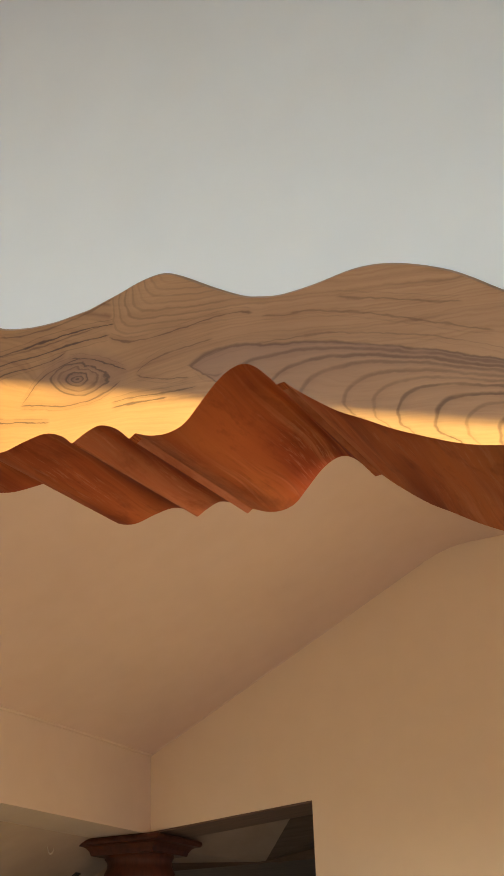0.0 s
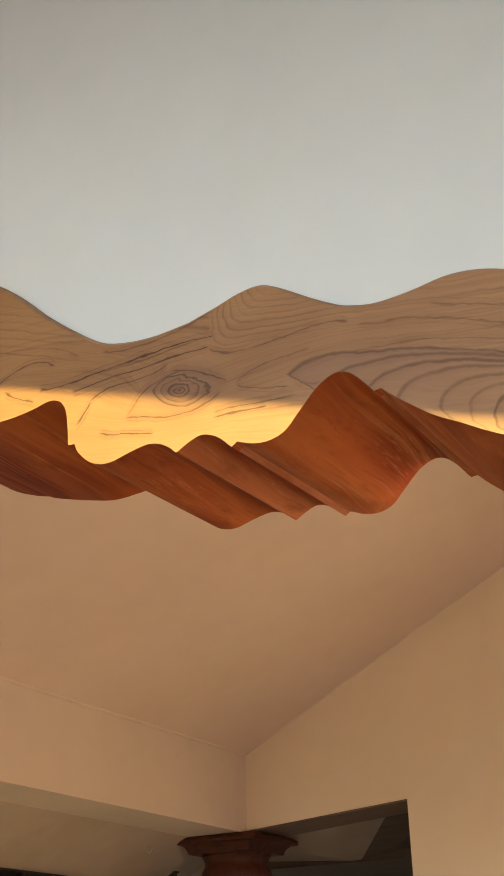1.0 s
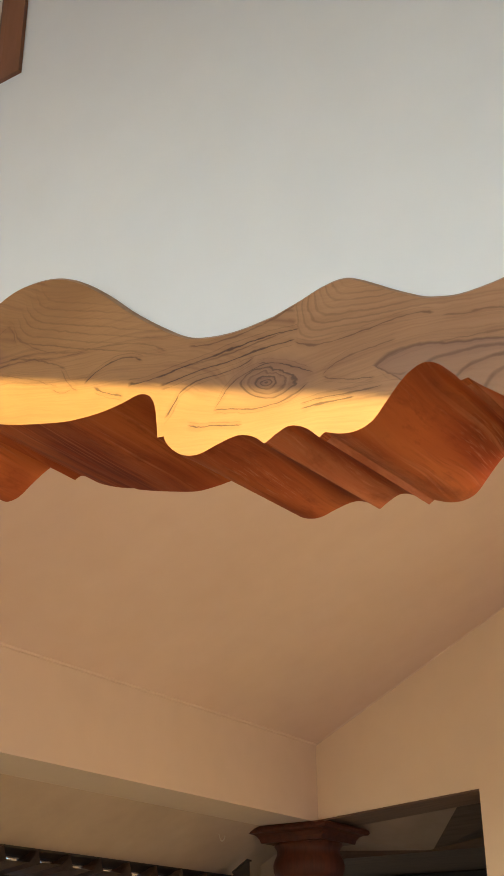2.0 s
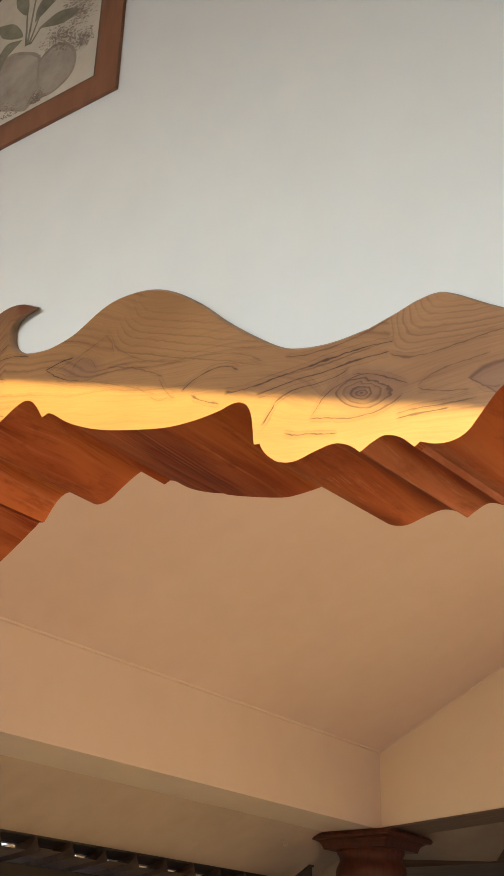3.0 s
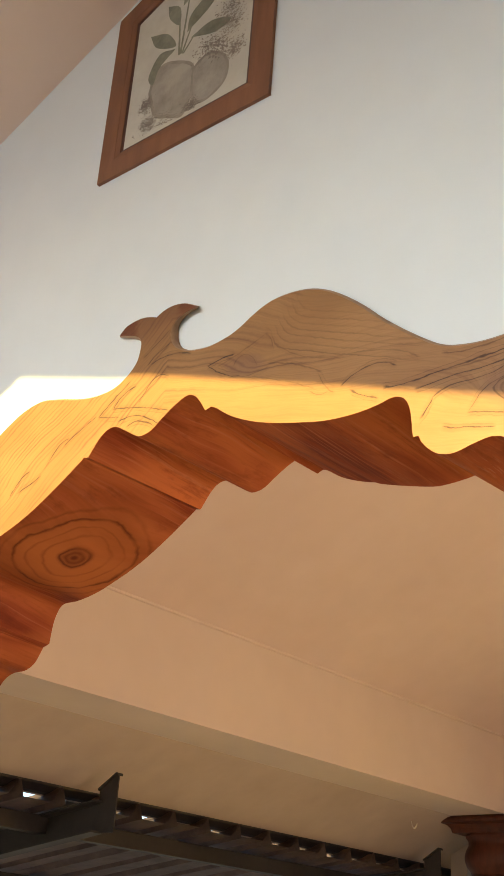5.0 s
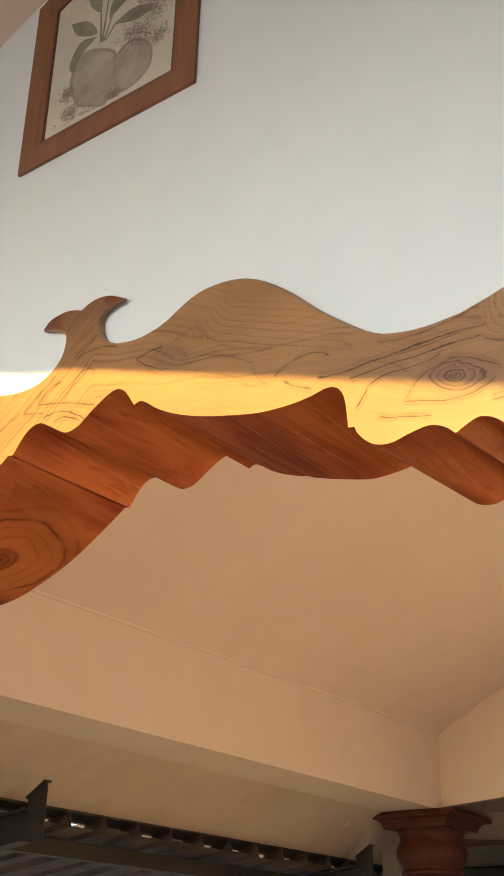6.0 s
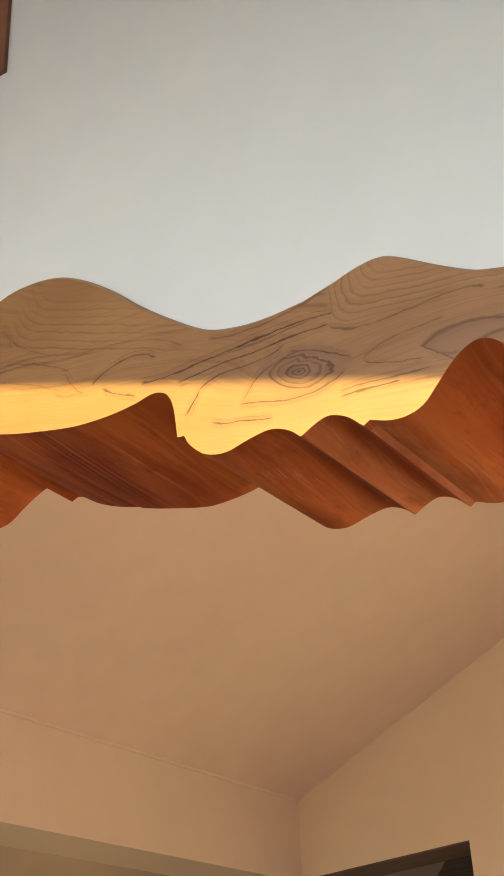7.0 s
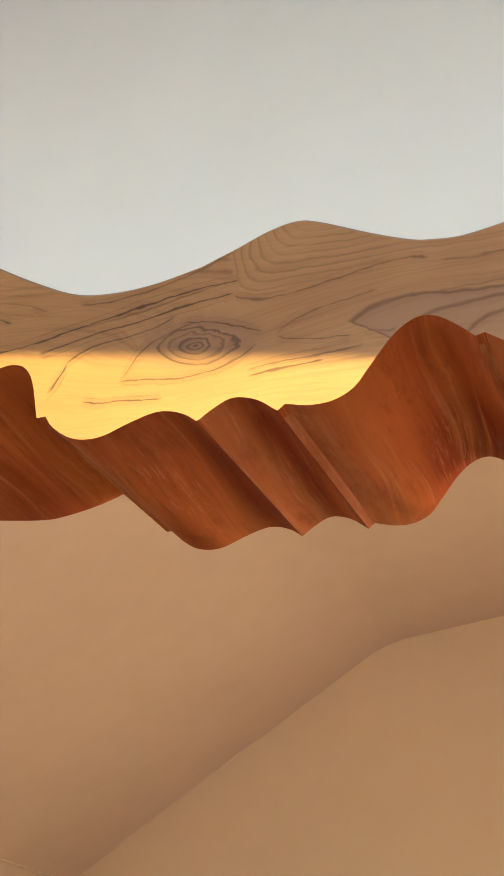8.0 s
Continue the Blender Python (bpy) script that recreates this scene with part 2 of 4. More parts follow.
    # towards the springing the grain follows the fall of the arch
    field = n.math("ADD", field, n.math("MULTIPLY", n.math("MAXIMUM", n.math("MULTIPLY_ADD", x, -1.0, -0.20), 0.0), 1.0))

    def own(step, seed):
        w = n.tree.nodes.new("ShaderNodeTexWhiteNoise")
        w.noise_dimensions = "1D"
        n.put(n.math("ADD", n.math("ROUND", n.math("DIVIDE", field, step)), seed), w.inputs["W"])
        return w.outputs["Value"]

    def contour(step, seed, *stops):
        f = n.math("ABSOLUTE", n.math("SUBTRACT", n.math("FRACT", n.math("ADD", n.math("DIVIDE", field, step), 0.5)), 0.5))
        f = n.math("ADD", f, n.math("MULTIPLY", jag, 0.12))
        return n.math("MULTIPLY", n.ramp(f, *stops), n.ramp(own(step, seed), (0.25, 0.05), (0.9, 1.0)))
    long_line = contour(0.0125, 0.37, (0.0, 1.0), (0.10, 0.7), (0.24, 0.22), (0.44, 0.0))
    thin = contour(0.0046, 3.1, (0.0, 1.0), (0.22, 0.3), (0.42, 0.0))
    # faint lines thinned along the lower edge to follow the sunlit band
    plain = n.math("MULTIPLY_ADD", n.math("MULTIPLY_ADD", x, 0.315, z), -45.0, 45.0 * 2.545, clamp=True)
    plain = n.math("MULTIPLY", plain, n.math("MULTIPLY_ADD", x, 16.0, 2.2, clamp=True))
    free = n.math("SUBTRACT", 1.0, n.math("MULTIPLY", n.math("MAXIMUM", within, plain), 0.85))
    gate = n.ramp(n.noise(n.stretched(6, 1, 11), 1.0, 2.0), (0.32, 0.15), (0.55, 1.0))
    long_line = n.math("MULTIPLY", n.math("MULTIPLY", long_line, gate), free)

    fibre = n.noise(n.vec(n.math("MULTIPLY", x0, 14.0), y0, n.math("MULTIPLY", field, 260.0)), 1.0, 4.0, 0.6)
    patch = n.noise(n.stretched(3, 1, 6), 1.0, 3.0)
    east = n.math("MULTIPLY_ADD", x0, 1.7, -0.35, clamp=True)
    dark, light = n.mix(east, (0.282, 0.132, 0.047), (0.345, 0.177, 0.086)), n.mix(east, (0.375, 0.188, 0.072), (0.450, 0.243, 0.121))
    base = n.mix(n.ramp(patch, (0.35, 0.0), (0.68, 1.0)), dark, light)
    base = n.mix(n.math("MULTIPLY", n.ramp(fibre, (0.42, 0.0), (0.75, 1.0)), 0.30), base, (0.21, 0.090, 0.036))
    base = n.mix(n.math("MULTIPLY", n.math("MULTIPLY", thin, free), 0.26), base, (0.20, 0.085, 0.038))
    base = n.mix(n.math("MULTIPLY", plum, 0.48), base, (0.205, 0.115, 0.090))
    base = n.mix(n.math("MULTIPLY", long_line, n.math("MULTIPLY_ADD", east, -0.34, 0.78)), base, (0.110, 0.046, 0.026))
    for kx, kz, rx, rz, tilt, most in ((0.500, 2.400, 0.016, 0.010, -0.2, 0.40), (0.512, 2.402, 0.075, 0.040, -0.2, 0.42), (-0.010, 2.592, 0.055, 0.026, -0.2, 0.40)):
        dx = n.math("DIVIDE", n.math("SUBTRACT", x, kx), rx)
        dq = n.math("DIVIDE", n.math("SUBTRACT", n.math("SUBTRACT", z, kz), n.math("MULTIPLY", n.math("SUBTRACT", x, kx), tilt)), rz)
        q = n.math("ADD", n.math("MULTIPLY", dx, dx), n.math("MULTIPLY", dq, dq))
        base = n.mix(n.math("MULTIPLY", n.ramp(q, (0.0, 1.0), (0.45, 0.7), (1.0, 0.0)), most), base, (0.15, 0.075, 0.055))
    base = n.mix(n.math("MULTIPLY", ink, 0.93), base, (0.040, 0.019, 0.011))
    # the curled tail is darker, redder at its tips
    tail_tone = n.math("ADD", z0, n.math("MULTIPLY", sway, 0.05))
    edge = n.math("ABSOLUTE", n.math("ADD", x0, 0.240))
    tail_tone = n.math("MULTIPLY", n.math("MULTIPLY", n.math("SUBTRACT", tail_tone, 2.690), 14.0, clamp=True),
                   n.math("MULTIPLY", n.math("SUBTRACT", 0.125, edge), 40.0, clamp=True))
    base = n.mix(n.math("MULTIPLY", tail_tone, 0.55), base, (0.150, 0.060, 0.030))
    tips = n.math("MULTIPLY", tail_tone, n.math("MULTIPLY", n.math("SUBTRACT", n.math("MULTIPLY_ADD", jag, 0.03, edge), 0.048), 60.0, clamp=True))
    base = n.mix(n.math("MULTIPLY", tips, 0.75), base, (0.130, 0.030, 0.011))
    return n.done(base, n.math("ADD", n.math("MULTIPLY", fibre, 0.6), n.math("MULTIPLY", ink, -0.3)), 0.25, 0.0008)


def soffit_wood():
    """Varnished red wood whose streaks run across the thickness of the wall; "along" is the length along the wavy edge."""
    n = Nodes("soffit_wood", 0.5)
    n.bsdf.inputs["Specular IOR Level"].default_value = 0.03
    x, y, z = n.xyz()
    att = n.tree.nodes.new("ShaderNodeAttribute")
    att.attribute_name = "along"
    u = n.math("ADD", att.outputs["Fac"], n.math("MULTIPLY", y, 0.06))
    dx, dy = n.math("SUBTRACT", x, -0.597), n.math("SUBTRACT", y, 2.168)
    kx = n.math("DIVIDE", n.math("ADD", n.math("MULTIPLY", dx, 0.50), n.math("MULTIPLY", dy, 0.87)), 0.130)
    ky = n.math("DIVIDE", n.math("SUBTRACT", n.math("MULTIPLY", dx, 0.87), n.math("MULTIPLY", dy, 0.50)), 0.118)
    q = n.math("ADD", n.math("MULTIPLY", kx, kx), n.math("MULTIPLY", ky, ky))
    knot = n.math("DIVIDE", 1.0, n.math("ADD", 1.0, n.math("MULTIPLY", q, n.math("ADD", 0.4, q))))
    wave = n.math("MULTIPLY", n.math("SUBTRACT", n.noise(scale=13, detail=3), 0.5), 0.30)
    r = n.math("DIVIDE", n.math("ADD", n.math("SQRT", q), wave), 1.4)
    eye = n.ramp(r, (0.0, 0.85), (0.045, 0.50), (0.09, 0.75), (0.13, 0.40), (0.165, 0.85), (0.20, 0.25), (0.23, 0.05), (0.36, 0.06), (0.39, 0.40), (0.42, 0.05),
                 (0.52, 0.08), (0.545, 0.38), (0.57, 0.06), (0.655, 0.12), (0.69, 0.85), (0.715, 0.20), (0.80, 0.05), (0.835, 0.42), (0.87, 0.05), (1.0, 0.0))
    quiet = n.ramp(r, (0.75, 0.1), (1.05, 1.0))
    eye = n.math("MULTIPLY", eye, n.ramp(n.noise(scale=11, detail=2), (0.38, 0.45), (0.58, 1.0)))
    glow = n.ramp(r, (0.0, 0.25), (0.25, 0.55), (0.62, 0.55), (0.85, 0.25), (1.0, 0.0))
    board = n.tree.nodes.new("ShaderNodeTexWhiteNoise")
    board.noise_dimensions = "1D"
    n.put(n.math("FLOOR", n.math("DIVIDE", att.outputs["Fac"], 1.2)), board.inputs["W"])
    shift = 1.7
    w = n.noise(n.vec(n.math("MULTIPLY", u, 6.0), n.math("MULTIPLY", y, 2.6), shift), 1.0, 2.0)
    field = n.math("ADD", n.math("ADD", u, n.math("MULTIPLY", w, 0.06)), n.math("MULTIPLY", knot, 0.05))
    streak = n.noise(n.vec(n.math("MULTIPLY", field, 34.0), n.math("MULTIPLY", y, 1.7), shift), 1.0, 5.0, 0.62)
    fine = n.noise(n.vec(n.math("MULTIPLY", field, 210.0), n.math("MULTIPLY", y, 9.0), shift), 1.0, 3.0, 0.6)
    broad = n.noise(n.vec(n.math("MULTIPLY", u, 9.0), n.math("MULTIPLY", y, 2.5), shift), 1.0, 2.0)
    calm = n.ramp(n.noise(n.vec(n.math("MULTIPLY", u, 6.0), n.math("MULTIPLY", y, 4.0), shift + 3.0), 1.0, 2.0), (0.38, 0.25), (0.62, 1.0))
    base = n.mix(n.ramp(streak, (0.28, 0.0), (0.76, 1.0)), (0.165, 0.026, 0.010), (0.41, 0.094, 0.033))
    base = n.mix(n.math("MULTIPLY", n.ramp(broad, (0.38, 0.0), (0.62, 1.0)), 0.75), base, (0.54, 0.155, 0.045))
    base = n.mix(n.math("MULTIPLY", n.math("MULTIPLY", n.ramp(fine, (0.50, 0.0), (0.72, 1.0)), n.math("MULTIPLY", calm, quiet)), 0.34), base, (0.095, 0.017, 0.007))
    pale = n.math("MULTIPLY", n.ramp(n.noise(n.vec(n.math("MULTIPLY", field, 120.0), n.math("MULTIPLY", y, 3.0), shift + 9.0), 1.0, 2.0), (0.57, 0.0), (0.70, 1.0)), n.math("MULTIPLY", n.math("MULTIPLY", calm, quiet), 0.42))
    base = n.mix(pale, base, (0.58, 0.21, 0.095))
    # fine scratches through the varnish, across the board
    worn = n.ramp(n.noise(n.vec(n.math("MULTIPLY", field, 300.0), n.math("MULTIPLY", y, 22.0), shift + 4.0), 1.0, 3.0, 0.65), (0.54, 0.0), (0.68, 1.0))
    worn = n.math("MULTIPLY", worn, n.ramp(n.noise(n.vec(n.math("MULTIPLY", u, 14.0), n.math("MULTIPLY", y, 5.0), shift + 6.0), 1.0, 2.0), (0.46, 0.0), (0.64, 0.42)))
    worn = n.math("MULTIPLY", worn, n.math("MULTIPLY_ADD", x, 4.0, -0.2, clamp=True))
    base = n.mix(worn, base, (0.55, 0.24, 0.13))
    # the flank at the head of each board is paler
    head = n.math("MULTIPLY", n.math("FRACT", n.math("DIVIDE", att.outputs["Fac"], 1.2)), 1.2)
    head = n.math("ADD", head, n.math("MULTIPLY", n.math("SUBTRACT", streak, 0.5), 0.03))
    head = n.math("MULTIPLY", n.ramp(head, (0.0, 1.0), (0.024, 0.85), (0.036, 0.0)), n.math("MULTIPLY", n.math("SUBTRACT", x, 0.28), 20.0, clamp=True))
    head = n.math("MULTIPLY", head, n.ramp(fine, (0.35, 0.50), (0.65, 0.85)))
    base = n.mix(n.math("MULTIPLY", head, 0.70), base, (0.50, 0.190, 0.085))
    # stain gathered in dark blots along the grain
    blot = n.ramp(n.noise(n.vec(n.math("MULTIPLY", field, 26.0), n.math("MULTIPLY", y, 9.0), shift + 12.0), 1.0, 4.0, 0.7), (0.54, 0.0), (0.70, 1.0))
    base = n.mix(n.math("MULTIPLY", n.math("MULTIPLY", blot, quiet), 0.42), base, (0.120, 0.026, 0.012))
    base = n.mix(glow, base, (0.52, 0.165, 0.042))
    base = n.mix(eye, base, (0.105, 0.024, 0.011))
    tone = n.math("ADD", 0.88, n.math("MULTIPLY", board.outputs["Value"], 0.24))
    tone = n.math("ADD", tone, n.math("MULTIPLY", n.math("SUBTRACT", n.math("GREATER_THAN", x, 0.34), n.math("GREATER_THAN", x, 0.779)), 0.14))  # boards between these two joints are lighter
    base = n.mix(1.0, base, n.vec(tone, tone, tone), "MULTIPLY")
    return n.done(base, n.math("ADD", streak, fine), 0.22, 0.0008, n.ramp(streak, (0.3, 0.44), (0.7, 0.56)))


def plain_wood(name, light, dark, rough=0.35, coat=0.2, stretch=(40, 40, 3), gloss=0.5):
    n = Nodes(name, rough, coat=coat)
    n.bsdf.inputs["Specular IOR Level"].default_value = gloss
    grain = n.noise(n.stretched(*stretch), 1.0, 4.0, 0.6)
    broad = n.noise(scale=7.0, detail=2)
    c = n.mix(n.ramp(grain, (0.35, 0.0), (0.68, 1.0)), dark, light)
    c = n.mix(n.math("MULTIPLY", broad, 0.25), c, dark)
    return n.done(c, grain, 0.2, 0.0008)


def rough_paint(name, light, dark, rough=0.6, metal=0.0, scale=30.0):
    n = Nodes(name, rough, metal)
    a, b = n.noise(scale=scale, detail=5, rough=0.65), n.noise(scale=scale / 9, detail=3)
    c = n.mix(n.ramp(n.math("MULTIPLY", n.math("ADD", a, b), 0.5), (0.38, 0.0), (0.62, 1.0)), dark, light)
    return n.done(c, a, 0.25, 0.001)


M_WHITE = plaster("white_wall_paint", (0.75, 0.765, 0.752), (0.70, 0.712, 0.696))
M_CREAM = plaster("cream_wall_paint", (0.69, 0.565, 0.480), (0.65, 0.528, 0.445))
# lit copy of the cream paint: stronger light on the gable put into colour
M_LIT_GABLE = plaster("lit_gable_paint", (0.85, 0.715, 0.555), (0.81, 0.675, 0.515))
M_CEIL = plaster("cream_ceiling_paint", (0.745, 0.590, 0.520), (0.70, 0.542, 0.470))
M_EDGE_GLINT = plaster("edge_glint", (0.72, 0.585, 0.497), (0.68, 0.55, 0.465))
M_PEACH = plaster("peach_ceiling_paint", (0.85, 0.675, 0.57), (0.81, 0.635, 0.53))
M_SIDE = plaster("grey_wall_paint", (0.42, 0.40, 0.37), (0.36, 0.34, 0.31))
M_EAVE = plaster("eave_concrete", (0.50, 0.392, 0.318), (0.42, 0.326, 0.262))
# darker copy of the eave colour: shade under the gable overhang painted in
M_SHADED_EAVE = rough_paint('shaded_eave', (0.31, 0.225, 0.18), (0.23, 0.165, 0.128), 0.7, 0.0, 5.0)
M_FACE = carved_face_wood()
M_SOFFIT = soffit_wood()
M_JOINT = plain_wood('joint_wood', (0.55, 0.225, 0.120), (0.37, 0.120, 0.056), 0.5, 0.0, (90, 14, 90), 0.0)
M_EDGE = plain_wood('edge_wood', (0.37, 0.215, 0.120), (0.28, 0.155, 0.080), 0.45, 0.0, (40, 40, 40), 0.2)
M_COLUMN = plain_wood("column_wood", (0.100, 0.026, 0.011), (0.055, 0.014, 0.006), 0.55, 0.0, (40, 40, 3), 0.3)
M_LINTEL_SHADE = plain_wood("lintel_shade", (0.225, 0.150, 0.115), (0.160, 0.104, 0.080), 0.6, 0.0, (4, 40, 40), 0.2)
# deeper shade beyond the gable opening, put into the board colour
M_DEEP_SHADE = plain_wood("deep_shade", (0.125, 0.085, 0.066), (0.080, 0.053, 0.041), 0.6, 0.0, (4, 40, 40), 0.2)
M_WIRE = rough_paint("galvanised_wire", (0.62, 0.57, 0.50), (0.48, 0.43, 0.37), 0.45, 0.0, 80.0)
M_FRAME = plain_wood("frame_wood", (0.250, 0.100, 0.046), (0.190, 0.074, 0.034), 0.55, 0.0, (30, 30, 6))
M_LIP = plain_wood("lip_wood", (0.10, 0.033, 0.018), (0.06, 0.02, 0.012), 0.4, 0.1)
M_STEEL = rough_paint("dark_steel", (0.027, 0.018, 0.015), (0.014, 0.0095, 0.008), 0.6, 0.0)
M_SHEET = rough_paint("roof_sheet", (0.21, 0.140, 0.108), (0.11, 0.072, 0.056), 0.6, 0.0, 14.0)
M_FLOOR = plain_wood("floor_tile", (0.125, 0.068, 0.046), (0.085, 0.046, 0.031), 0.35, 0.1, (3, 3, 3))
M_GROUND = rough_paint("dry_ground", (0.36, 0.292, 0.222), (0.26, 0.21, 0.154), 0.9, 0.0, 2.0)
M_PAPER = rough_paint("paper", (0.62, 0.57, 0.47), (0.52, 0.47, 0.38), 0.7, 0.0, 20.0)
M_FRUIT = rough_paint("fruit_paint", (0.36, 0.305, 0.24), (0.20, 0.165, 0.127), 0.7, 0.0, 22.0)
M_FLESH = rough_paint("flesh_paint", (0.41, 0.355, 0.282), (0.21, 0.175, 0.137), 0.7, 0.0, 16.0)
M_LEAF = rough_paint("leaf_paint", (0.28, 0.265, 0.185), (0.155, 0.15, 0.105), 0.7, 0.0, 40.0)
M_SPECK = rough_paint("dark_paint", (0.30, 0.235, 0.18), (0.16, 0.122, 0.094), 0.7, 0.0, 60.0)


# ---- mesh helpers ----
def mesh_object(name, bm, mats, smooth=False):
    bmesh.ops.recalc_face_normals(bm, faces=bm.faces)
    for e in bm.edges:
        if e.calc_face_angle(0.0) > 0.6:
            e.smooth = False
    me = bpy.data.meshes.new(name)
    bm.to_mesh(me)
    bm.free()
    for m in mats if isinstance(mats, (list, tuple)) else [mats]:
        me.materials.append(m)
    if smooth:
        for p in me.polygons:
            p.use_smooth = True
    return new(name, me)


def part(name, bm, material, parent, label="", smooth=False):
    ob = mesh_object(name, bm, material, smooth)
    ob.parent = parent
    return tagged(ob, label)


def thing(name, label, category, group=""):
    ob = new(name)
    ob.empty_display_size = 0.05
    return tagged(ob, label, category, group)


def structure(name, bm, material, label, category=""):
    return tagged(mesh_object(name, bm, material), label, category or name.split("_")[0], kind="structure")


def loft(bm, ring_a, ring_b, caps=True):
    """A prism between two rings of points with the same count."""
    a, b = [bm.verts.new(p) for p in ring_a], [bm.verts.new(p) for p in ring_b]
    k = len(a)
    sides = [bm.faces.new((a[i], a[(i + 1) % k], b[(i + 1) % k], b[i])) for i in range(k)]
    ends = [bm.faces.new(a), bm.faces.new(list(reversed(b)))] if caps else []
    return sides, ends


def slab_y(points, y0, y1, bm=None):
    """Outline in x, z drawn out from y0 to y1."""
    bm = bm or bmesh.new()
    loft(bm, [(x, y0, z) for x, z in points], [(x, y1, z) for x, z in points])
    return bm


def slab_x(points, x0, x1, bm=None):
    """Outline in y, z drawn out from x0 to x1."""
    bm = bm or bmesh.new()
    loft(bm, [(x0, y, z) for y, z in points], [(x1, y, z) for y, z in points])
    return bm


def box(x0, x1, y0, y1, z0, z1, bm=None, bevel=0.0):
    bm = bm or bmesh.new()
    loft(bm, [(x0, y0, z0), (x1, y0, z0), (x1, y1, z0), (x0, y1, z0)], [(x0, y0, z1), (x1, y0, z1), (x1, y1, z1), (x0, y1, z1)])
    if bevel:
        bmesh.ops.bevel(bm, geom=bm.edges[:], offset=bevel, segments=2, affect="EDGES", profile=0.5)
    return bm


def flow(points, steps=6):
    """A smooth line through the points."""
    p = [Vector(q) for q in points]
    p = [p[0] * 2 - p[1]] + p + [p[-1] * 2 - p[-2]]
    out = []
    for a, b, c, d in zip(p, p[1:], p[2:], p[3:]):
        for i in range(steps):
            t = i / steps
            out.append(0.5 * (2 * b + (c - a) * t + (2 * a - 5 * b + 4 * c - d) * t * t + (3 * b - a - 3 * c + d) * t ** 3))
    return [tuple(q) for q in out] + [tuple(p[-2])]


# ---- setting: floor, ground, walls, ceilings ----
FACE_Y, WALL_Y, BACK_Y = 2.0, 2.016, 2.30
GABLE_Y, GABLE_BACK = 6.207, 6.507
WEST_X, WEST_OUT = -1.847, -2.147
EAST_X = 3.4

structure("floor", box(-2.2, EAST_X + 0.2, -1.2, 6.6, -0.12, 0.0), M_FLOOR, "reddish brown polished floor tiles inside the house")
structure("ground", box(-900, 900, -900, 900, -0.30, -0.16), M_GROUND, "dry pale earth around the house")

# lower edge of the carved arch, board by board
EDGE_0 = [(-1.30, 1.70), (-1.22, 1.86), (-1.12, 2.02), (-1.03, 2.13), (-0.966, 2.212), (-0.942, 2.234), (-0.915, 2.243),
          (-0.876, 2.244), (-0.850, 2.256), (-0.829, 2.287)]
EDGE_1 = [(-0.811, 2.292), (-0.806, 2.338), (-0.794, 2.366), (-0.774, 2.378), (-0.737, 2.377), (-0.690, 2.382), (-0.638, 2.395),
          (-0.559, 2.423), (-0.486, 2.461), (-0.415, 2.505), (-0.404, 2.514)]
EDGE_2 = [(-0.391, 2.511), (-0.367, 2.542), (-0.347, 2.556), (-0.324, 2.558), (-0.297, 2.544), (-0.268, 2.526), (-0.250, 2.520),
          (-0.225, 2.525), (-0.199, 2.543), (-0.167, 2.562), (-0.141, 2.571), (-0.122, 2.565), (-0.107, 2.549), (-0.093, 2.528)]
EDGE_3 = [(-0.080, 2.532), (-0.067, 2.526), (-0.033, 2.502), (0.012, 2.480), (0.061, 2.463), (0.120, 2.448), (0.175, 2.437),
          (0.229, 2.434), (0.270, 2.437), (0.295, 2.442), (0.310, 2.440), (0.322, 2.431), (0.330, 2.411), (0.335, 2.367)]
EDGE_4 = [(0.345, 2.366), (0.352, 2.352), (0.369, 2.335), (0.386, 2.327), (0.406, 2.325), (0.433, 2.331), (0.459, 2.335),
          (0.476, 2.332), (0.491, 2.324), (0.503, 2.313)]
EDGE_5 = [(0.5055, 2.3135), (0.522, 2.322), (0.541, 2.327), (0.563, 2.318), (0.582, 2.300)]
EDGE_6 = [(0.590, 2.305), (0.611, 2.297), (0.633, 2.295), (0.654, 2.302), (0.672, 2.320), (0.694, 2.343), (0.712, 2.355),
          (0.728, 2.358), (0.743, 2.351), (0.760, 2.333), (0.769, 2.321)]
EDGE_7 = [(0.778, 2.322), (0.798, 2.303), (0.835, 2.273), (0.865, 2.255), (0.894, 2.237), (0.923, 2.222), (0.962, 2.204),
          (0.994, 2.194), (1.03, 2.188), (1.08, 2.19), (1.12, 2.20), (1.15, 2.19), (1.18, 2.15), (1.26, 2.06), (1.42, 1.90), (1.60, 1.70)]
EDGES = [flow(e) for e in (EDGE_0, EDGE_1, EDGE_2, EDGE_3, EDGE_4, EDGE_5, EDGE_6, EDGE_7)]
LOWER = [p for e in EDGES for p in e]


def lengths(line, start):
    out = [start]
    for a, b in zip(line, line[1:]):
        out.append(out[-1] + (Vector(b) - Vector(a)).length)
    return out



# upper edge: rising from one side, the two curled tips of the tail, then the waves
CREST_L = [(-1.52, 1.70), (-1.42, 1.95), (-1.25, 2.20), (-1.05, 2.38), (-0.88, 2.49), (-0.78, 2.57), (-0.695, 2.628), (-0.656, 2.651),
           (-0.615, 2.669), (-0.564, 2.677), (-0.511, 2.667), (-0.441, 2.648), (-0.392, 2.641), (-0.346, 2.644), (-0.311, 2.660),
           (-0.288, 2.683), (-0.281, 2.712), (-0.284, 2.731), (-0.303, 2.745), (-0.346, 2.760)]
TAIL_L = [(-0.344, 2.763), (-0.326, 2.776), (-0.291, 2.780), (-0.262, 2.774), (-0.248, 2.767)]
